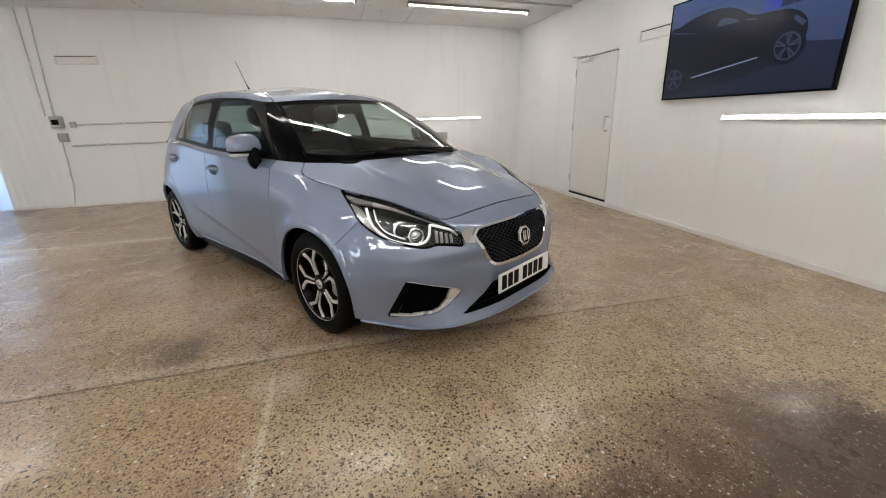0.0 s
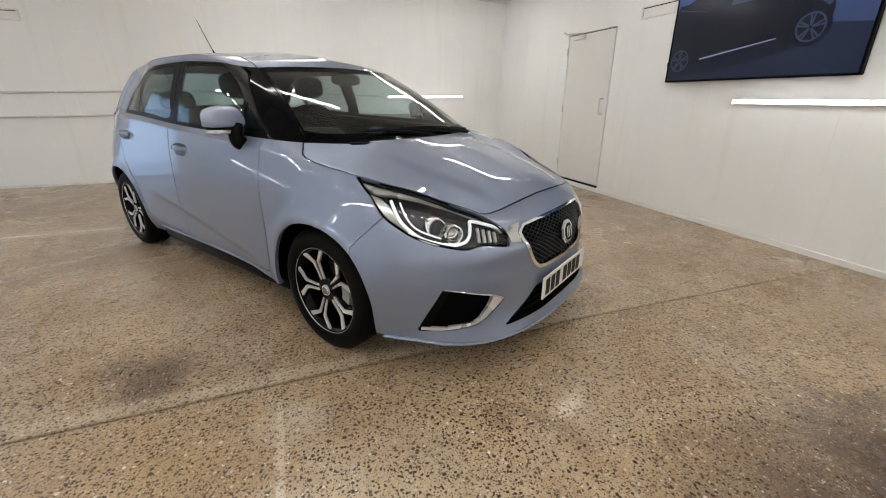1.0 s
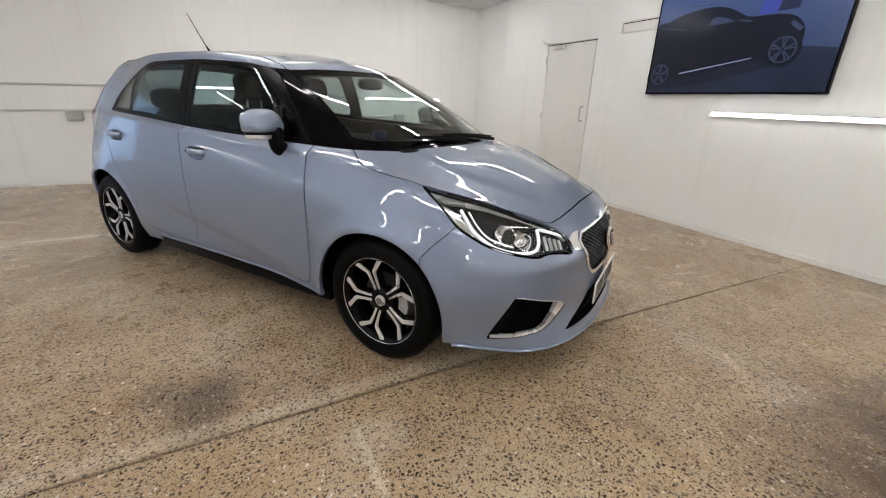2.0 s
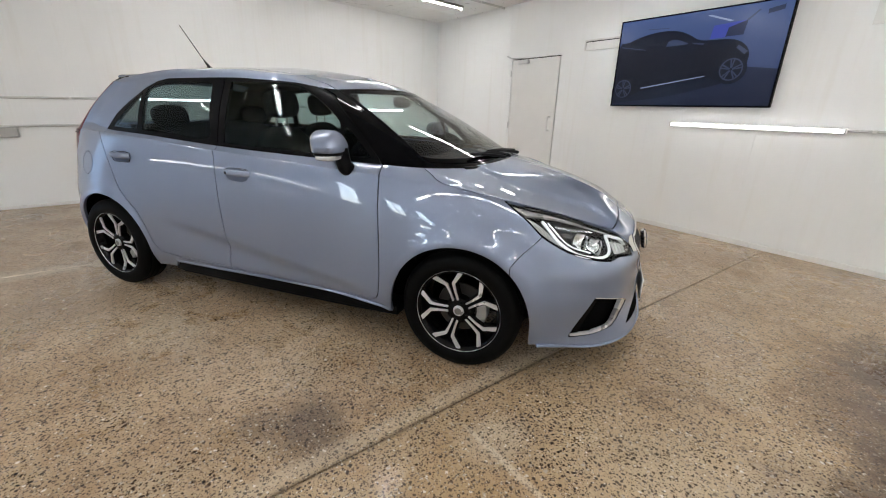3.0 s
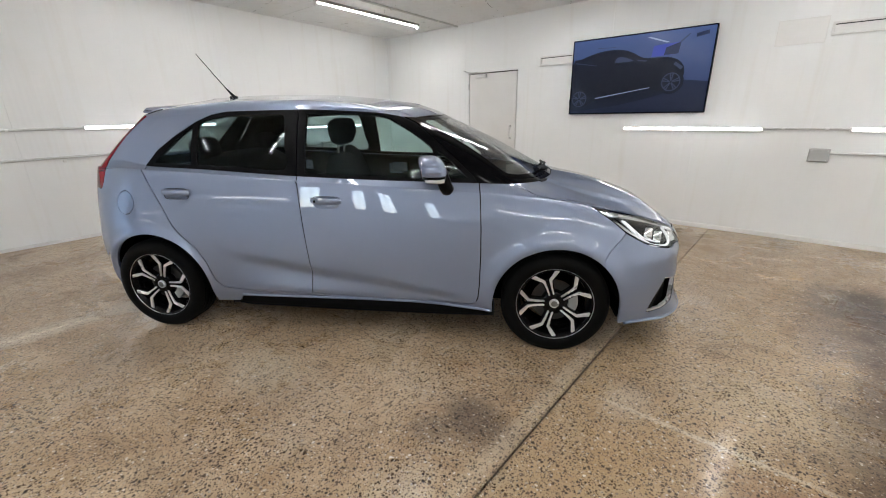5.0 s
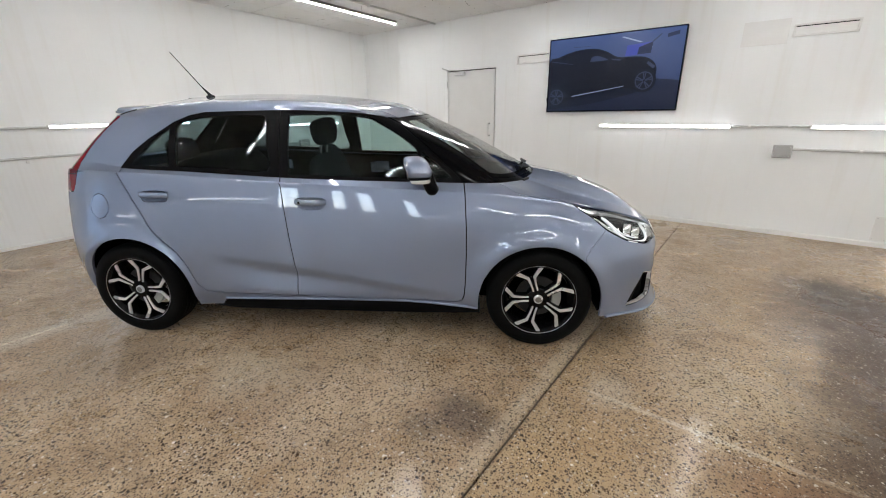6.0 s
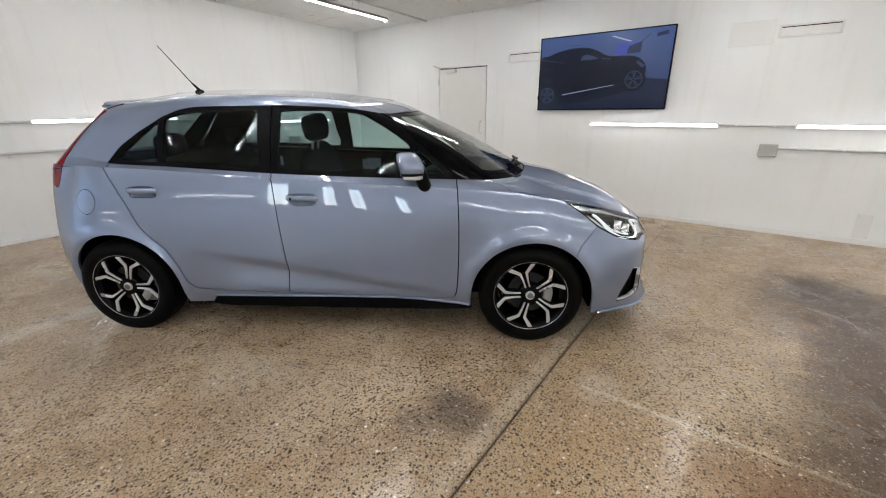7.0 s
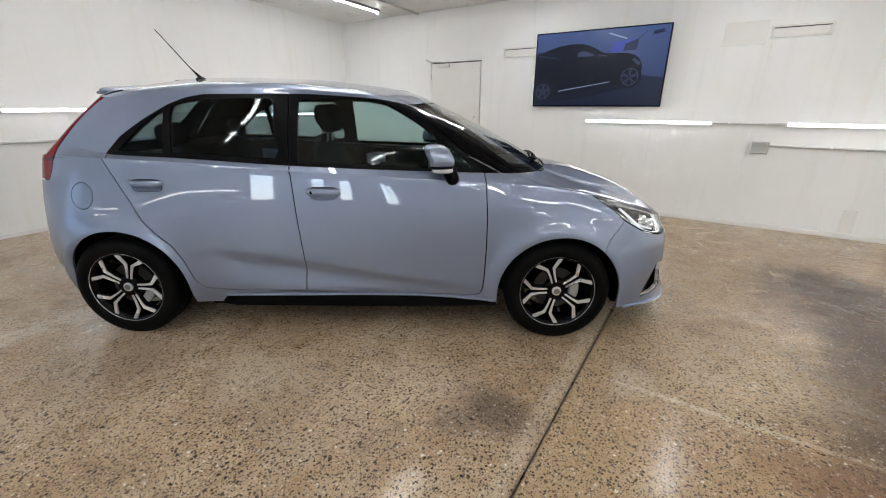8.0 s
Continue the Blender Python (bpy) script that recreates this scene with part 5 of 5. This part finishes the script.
conduit("white conduit between two wall lights", [(-1.685, YN - .012, 1.125), (-.995, YN - .012, 1.125)], .011, .3)
conduit("white conduit running from the junction box", [(-1.10, YN - .012, .89), (XE, YN - .012, .895)])
conduit("white conduit feeding the wall lights", [(XW + .016, -3.54, 1.228), (XW + .016, -1.02, 1.258)])
conduit("white conduit feeding the wall lights", [(XW + .016, .42, 1.235), (XW + .016, 1.55, 1.175)])
conduit("white conduit along the wall", [(XW + .016, -3.66, .925), (XW + .016, -1.0, .948), (XW + .016, 2.08, .88)])
conduit("thin white conduit rising to the ceiling", [(XW + .012, TRUNK_Y - .19, 1.36), (XW + .012, TRUNK_Y - .175, 2.79)], .010, .45)
conduit("thin white conduit rising to the ceiling", [(XW + .012, TRUNK_Y - .09, 1.275), (XW + .012, TRUNK_Y - .02, 2.79)], .010, .45)
conduit("white conduit dropping to the floor", [(XW + .013, TRUNK_Y - .155, .04), (XW + .013, TRUNK_Y - .10, .32), (XW + .013, TRUNK_Y - .075, .985)], .009)
conduit("white conduit along the ceiling", [(-5.93, -3.0, 2.788), (-5.93, 0, 2.773), (-5.93, YN, 2.678)])

# wall screen
TV = (-3.897, -2.262, 1.302, 2.222)
tv = empty("television", pose((TV[0] + TV[1]) / 2, YN, TV[2]), "large black flat screen on the wall showing a dark car", "television")
hw, hh = (TV[1] - TV[0]) / 2, TV[3] - TV[2]
part("case", box(-hw, hw, -.058, -.012, 0, hh, .006), SATIN_BLACK, tv)
part("bracket", box(-.3, .3, -.013, 0, .25, .65), SATIN_BLACK, tv)
for nm, b in (("bezel", (-hw, hw, 0, .016)), ("bezel", (-hw, hw, hh - .012, hh)), ("bezel", (-hw, -hw + .012, .016, hh - .012)), ("bezel", (hw - .012, hw, .016, hh - .012))):
    part(nm, box(b[0], b[1], -.066, -.0582, b[2], b[3], .002), GLOSS_BLACK, tv)


def screen_paint(name, low, high, strength):
    """A lit screen colour that runs from low to high up the picture, under a glossy face."""
    m, t, b = material(name)
    z = add(t, "SeparateXYZ", ((0, add(t, "TexCoord").outputs["Object"]),)).outputs[2]
    n = add(t, "TexNoise", (("Vector", add(t, "TexCoord").outputs["Object"]), ("Scale", 5.0), ("Detail", 3)))
    k = add(t, "MapRange", ((0, calc(t, "ADD", z, calc(t, "MULTIPLY", n.outputs["Fac"], .12))), (1, .05), (2, hh))).outputs[0]
    t.links.new(mix(t, k, low, high), b.inputs["Emission Color"])
    b.inputs["Emission Strength"].default_value = strength * SCREEN_GLOW
    b.inputs["Base Color"].default_value = (.01, .01, .012, 1)
    b.inputs["Roughness"].default_value = .16
    b.inputs["Specular IOR Level"].default_value = .22
    return m


S_BACK = screen_paint("screen blue", (.030, .042, .105), (.085, .135, .32), 1.0)
S_DARK = screen_paint("screen dark", (.002, .003, .007), (.012, .015, .032), 1.0)
S_FLOOR = screen_paint("screen floor", (.012, .018, .045), (.03, .042, .10), 1.0)
S_SHADE = screen_paint("screen shade", (.006, .009, .022), (.010, .014, .03), 1.0)
S_MID = screen_paint("screen grey", (.05, .062, .11), (.06, .085, .17), 1.0)
S_LIGHT = screen_paint("screen light", (.3, .36, .55), (.42, .5, .72), 1.0)
S_BLUE = screen_paint("screen bright blue", (.05, .07, .40), (.07, .10, .50), 1.0)
picture = part("picture", box(-hw + .012, hw - .012, -.0592, -.0582, .016, hh - .012), S_BACK, tv, "lit blue picture of a dark car in a showroom", 0)
sx = lambda f: -hw + .012 + f * (2 * hw - .024)
sz = lambda f: .016 + f * (hh - .028)


def layer(name, outline, mat, k, bend=0):
    """A flat shape of the picture, given in shares of its width and height."""
    pts = rounded(outline, bend) if bend else outline
    return part(name, prism([(sx(a), sz(b)) for a, b in pts], 1, -.0592 - .0004 * k, -.0592 - .0004 * (k - 1)), mat, picture, smooth_by=0)


layer("picture_floor", [(0, 0), (1, 0), (1, .36), (.82, .40), (.5, .34), (0, .30)], S_FLOOR, 1)
layer("picture_shadow", [(0, .02), (.12, .04), (.40, .10), (.74, .24), (.84, .33), (.60, .34), (.2, .26), (0, .24)], S_SHADE, 2, 3)
layer("picture_car", [(0, .12), (0, .69), (.07, .755), (.18, .815), (.30, .84), (.40, .825), (.475, .775), (.555, .70), (.66, .69), (.745, .675), (.805, .62), (.838, .53), (.835, .42),
                      (.80, .35), (.70, .27), (.60, .30), (.40, .235), (.20, .165), (.10, .08)], S_DARK, 3, 3)
layer("picture_window", [(.34, .665), (.355, .725), (.40, .735), (.455, .70), (.475, .672)], S_MID, 4, 3)
layer("picture_window", [(.06, .665), (.13, .735), (.24, .775), (.325, .77), (.33, .70), (.30, .67)], S_SHADE, 4, 3)
layer("picture_gleam", [(.02, .715), (.20, .655), (.205, .645), (.02, .70)], S_MID, 5)
layer("picture_gleam", [(.08, .60), (.55, .625), (.55, .617), (.08, .59)], S_SHADE, 4)
layer("picture_gleam", [(.50, .685), (.58, .665), (.575, .65), (.52, .665)], S_MID, 4)
for cx, cz, r in ((.075, .20, .100), (.762, .375, .103)):
    disc = lambda R, n=28: [(cx + R * math.cos(2 * math.pi * k / n) / (2 * hw - .024), cz + R * math.sin(2 * math.pi * k / n) / (hh - .028)) for k in range(n)]
    if cx > .2:
        layer("picture_wheel", disc(r * 1.32), S_DARK, 4)
    layer("picture_wheel", disc(r), S_MID, 5)
    layer("picture_wheel", disc(r * .88), S_DARK, 6)
    for k in range(10):
        a = 2 * math.pi * (k // 2) / 5 + (.16 if k % 2 else -.16) + .3
        c, d, e = Vector((sx(cx), sz(cz))), Vector((math.cos(a), math.sin(a))), Vector((-math.sin(a), math.cos(a)))
        pts = [c + d * r * .12 + e * .005, c + d * r * .92 + e * .007, c + d * r * .92 - e * .007, c + d * r * .12 - e * .005]
        layer("picture_spoke", [((p.x + hw - .012) / (2 * hw - .024), (p.y - .016) / (hh - .028)) for p in pts], S_MID, 7)
layer("picture_sill", [(.21, .195), (.62, .312), (.62, .322), (.21, .21)], S_LIGHT, 5)
layer("picture_lamp", [(.775, .62), (.83, .55), (.815, .52), (.765, .59)], S_MID, 5)
layer("picture_screen", [(.605, .70), (.615, .835), (.795, .855), (.785, .715)], S_BLUE, 1)
layer("picture_screen", [(.69, .71), (.70, .80), (.795, .855), (.785, .715)], S_FLOOR, 2)
layer("picture_tube", [(.565, .945), (.70, .86), (.72, .865), (.585, .95)], S_LIGHT, 1)
layer("picture_tube", [(.78, .85), (.84, .94), (.85, .935), (.80, .85)], S_MID, 1)
layer("picture_vent", [(.885, .885), (.96, .91), (.96, .955), (.885, .93)], S_FLOOR, 1)
layer("picture_tube", [(.20, .885), (.34, .872), (.34, .864), (.20, .876)], S_MID, 1)
# ---- lights and fittings ----
# grey carries the batten's shade above the diffuser in its colour
BATTEN = plain("shaded batten enamel", (.36, .35, .32), .5)


def tube_light(name, a, b, out, mat, label, body=.05):
    """A batten with its tube, from a to b; out: the way that it faces."""
    a, b, out = Vector(a), Vector(b), Vector(out)
    d = (b - a).normalized()
    side = d.cross(out)
    thing = empty(name, Matrix.Translation((a + b) / 2), label, "tube light", "tube lights")
    h = (b - a).length / 2
    bm = bmesh.new()
    box(-h, h, -body / 2, body / 2, 0, .035, .006, bm)
    m = Matrix((d, side, out)).transposed().to_4x4()
    bmesh.ops.transform(bm, matrix=m, verts=bm.verts)
    part("batten", bm, WHITE if body < .06 else BATTEN, thing)
    if body > .06:
        bm = box(-h + .02, h - .02, -.026, .026, .0352, .042, .003)
        bmesh.ops.transform(bm, matrix=m, verts=bm.verts)
        part("diffuser", bm, mat, thing, "glowing white diffuser")
    else:
        bm = box(-h + .012, h - .012, -.0125, .0125, .0352, .047, .006, seg=3)
        bmesh.ops.transform(bm, matrix=m, verts=bm.verts)
        part("diffuser", bm, mat, thing, "glowing white diffuser")
    for s in (-1, 1):
        bm = box(s * h - .02, s * h + .02, -.022, .022, .03, .075, .006) if body > .06 else box(s * h - .008, s * h + .008, -.022, .022, .0, .055, .004)
        bmesh.ops.transform(bm, matrix=m, verts=bm.verts)
        part("end_cap", bm, WHITE, thing)
    return thing


# columns at -3.85, 1.0 and 3.2 are unseen lights added for brightness
for x in (-6.35, -3.85, -1.38, 1.0, 3.2):
    for y0, y1 in ((-5.2, -3.6), (-3.2, -1.35), (-.98, .66), (1.38, 3.24)):
        if x < -6 and y0 < -3:
            continue
        tube_light("ceiling_and_fill_light", (x, y0, ceiling_at(y0)), (x, y1, ceiling_at(y1)), (0, 0, -1), TUBE_C, "white batten light with a glowing diffuser, some added unseen for brightness", .09)
# one more unseen light, added to lift the dark south-west floor
tube_light("ceiling_and_fill_light", (-5.2, -5.2, ceiling_at(-5.2)), (-5.2, -3.6, ceiling_at(-3.6)), (0, 0, -1), TUBE_C, "white batten light with a glowing diffuser, some added unseen for brightness", .09)
for x0, x1 in ((-3.14, -1.685), (-.995, .45), (1.1, 2.55)):
    tube_light("wall_and_fill_light", (x0, YN, 1.12), (x1, YN, 1.12), (0, -1, 0), TUBE_W, "slim white tube light on the wall, some added unseen for brightness")
# the south and east lights are unseen, added to brighten the room
for x0, x1 in ((-6.8, -5.35), (-4.7, -3.25), (.5, 1.95)):
    tube_light("wall_and_fill_light", (x0, YS, 1.2), (x1, YS, 1.2), (0, 1, 0), TUBE_W, "slim white tube light on the wall, some added unseen for brightness")
for y0, y1 in ((-5.6, -4.15), (-2.9, -1.45), (-.4, 1.05), (1.7, 3.15)):
    tube_light("wall_and_fill_light", (XE, y0, 1.2), (XE, y1, 1.2), (-1, 0, 0), TUBE_W, "slim white tube light on the wall, some added unseen for brightness")
for y0, y1, z in ((-1.02, .42, 1.258), (1.57, 2.94, 1.17)):
    tube_light("wall_and_fill_light", (XW, y0, z), (XW, y1, z), (1, 0, 0), TUBE_W, "slim white tube light on the wall, some added unseen for brightness")


# daylight in the openings of the south and west walls
def opening_light(name, m, w, h, power):
    lamp_data = bpy.data.lights.new(name, "AREA")
    lamp_data.shape, lamp_data.size, lamp_data.size_y = "RECTANGLE", w, h
    lamp_data.energy, lamp_data.color = power, (.80, .90, 1.0)
    new(name, lamp_data).matrix_world = m


for a, b in WINDOWS:
    opening_light("window_daylight", look(((a + b) / 2, YS - .03, 1.5), ((a + b) / 2, 0, 1.5)), b - a - .06, 1.2, 5.5 * (b - a))
opening_light("entrance_daylight", look((XW - .5, (GATE[0] + GATE[1]) / 2, 1.2), (0, (GATE[0] + GATE[1]) / 2, 1.2)), GATE[1] - GATE[0] - .1, 2.1, 4.5)

# clear plastic strips hanging in the entrance
def strip_material():
    m, t, b = material("cloudy plastic strip")
    soft = add(t, "BsdfTranslucent", ((0, (.76, .82, .88, 1)),))
    gloss = add(t, "BsdfGlossy", ((0, (.9, .93, .96, 1)), ("Roughness", .18)))
    out = add(t, "MixShader", ((0, .08), (1, soft.outputs[0]), (2, gloss.outputs[0])))
    t.links.new(out.outputs[0], t.nodes["Material Output"].inputs[0])
    return m


strips = empty("strip_curtain", pose(XW, (GATE[0] + GATE[1]) / 2, 0), "cloudy plastic strip curtain hanging in the vehicle entrance", "strip curtain")
PVC = strip_material()
part("rail", box(-.06, -.02, -.87, .87, 2.24, 2.295, .006), METAL, strips)
for k in range(10):
    y = -.78 + k * .1735
    part("strip", box(-.046 + .008 * (k % 2), -.042 + .008 * (k % 2), y - .0945, y + .0945, .02, 2.25), PVC, strips, smooth_by=0)
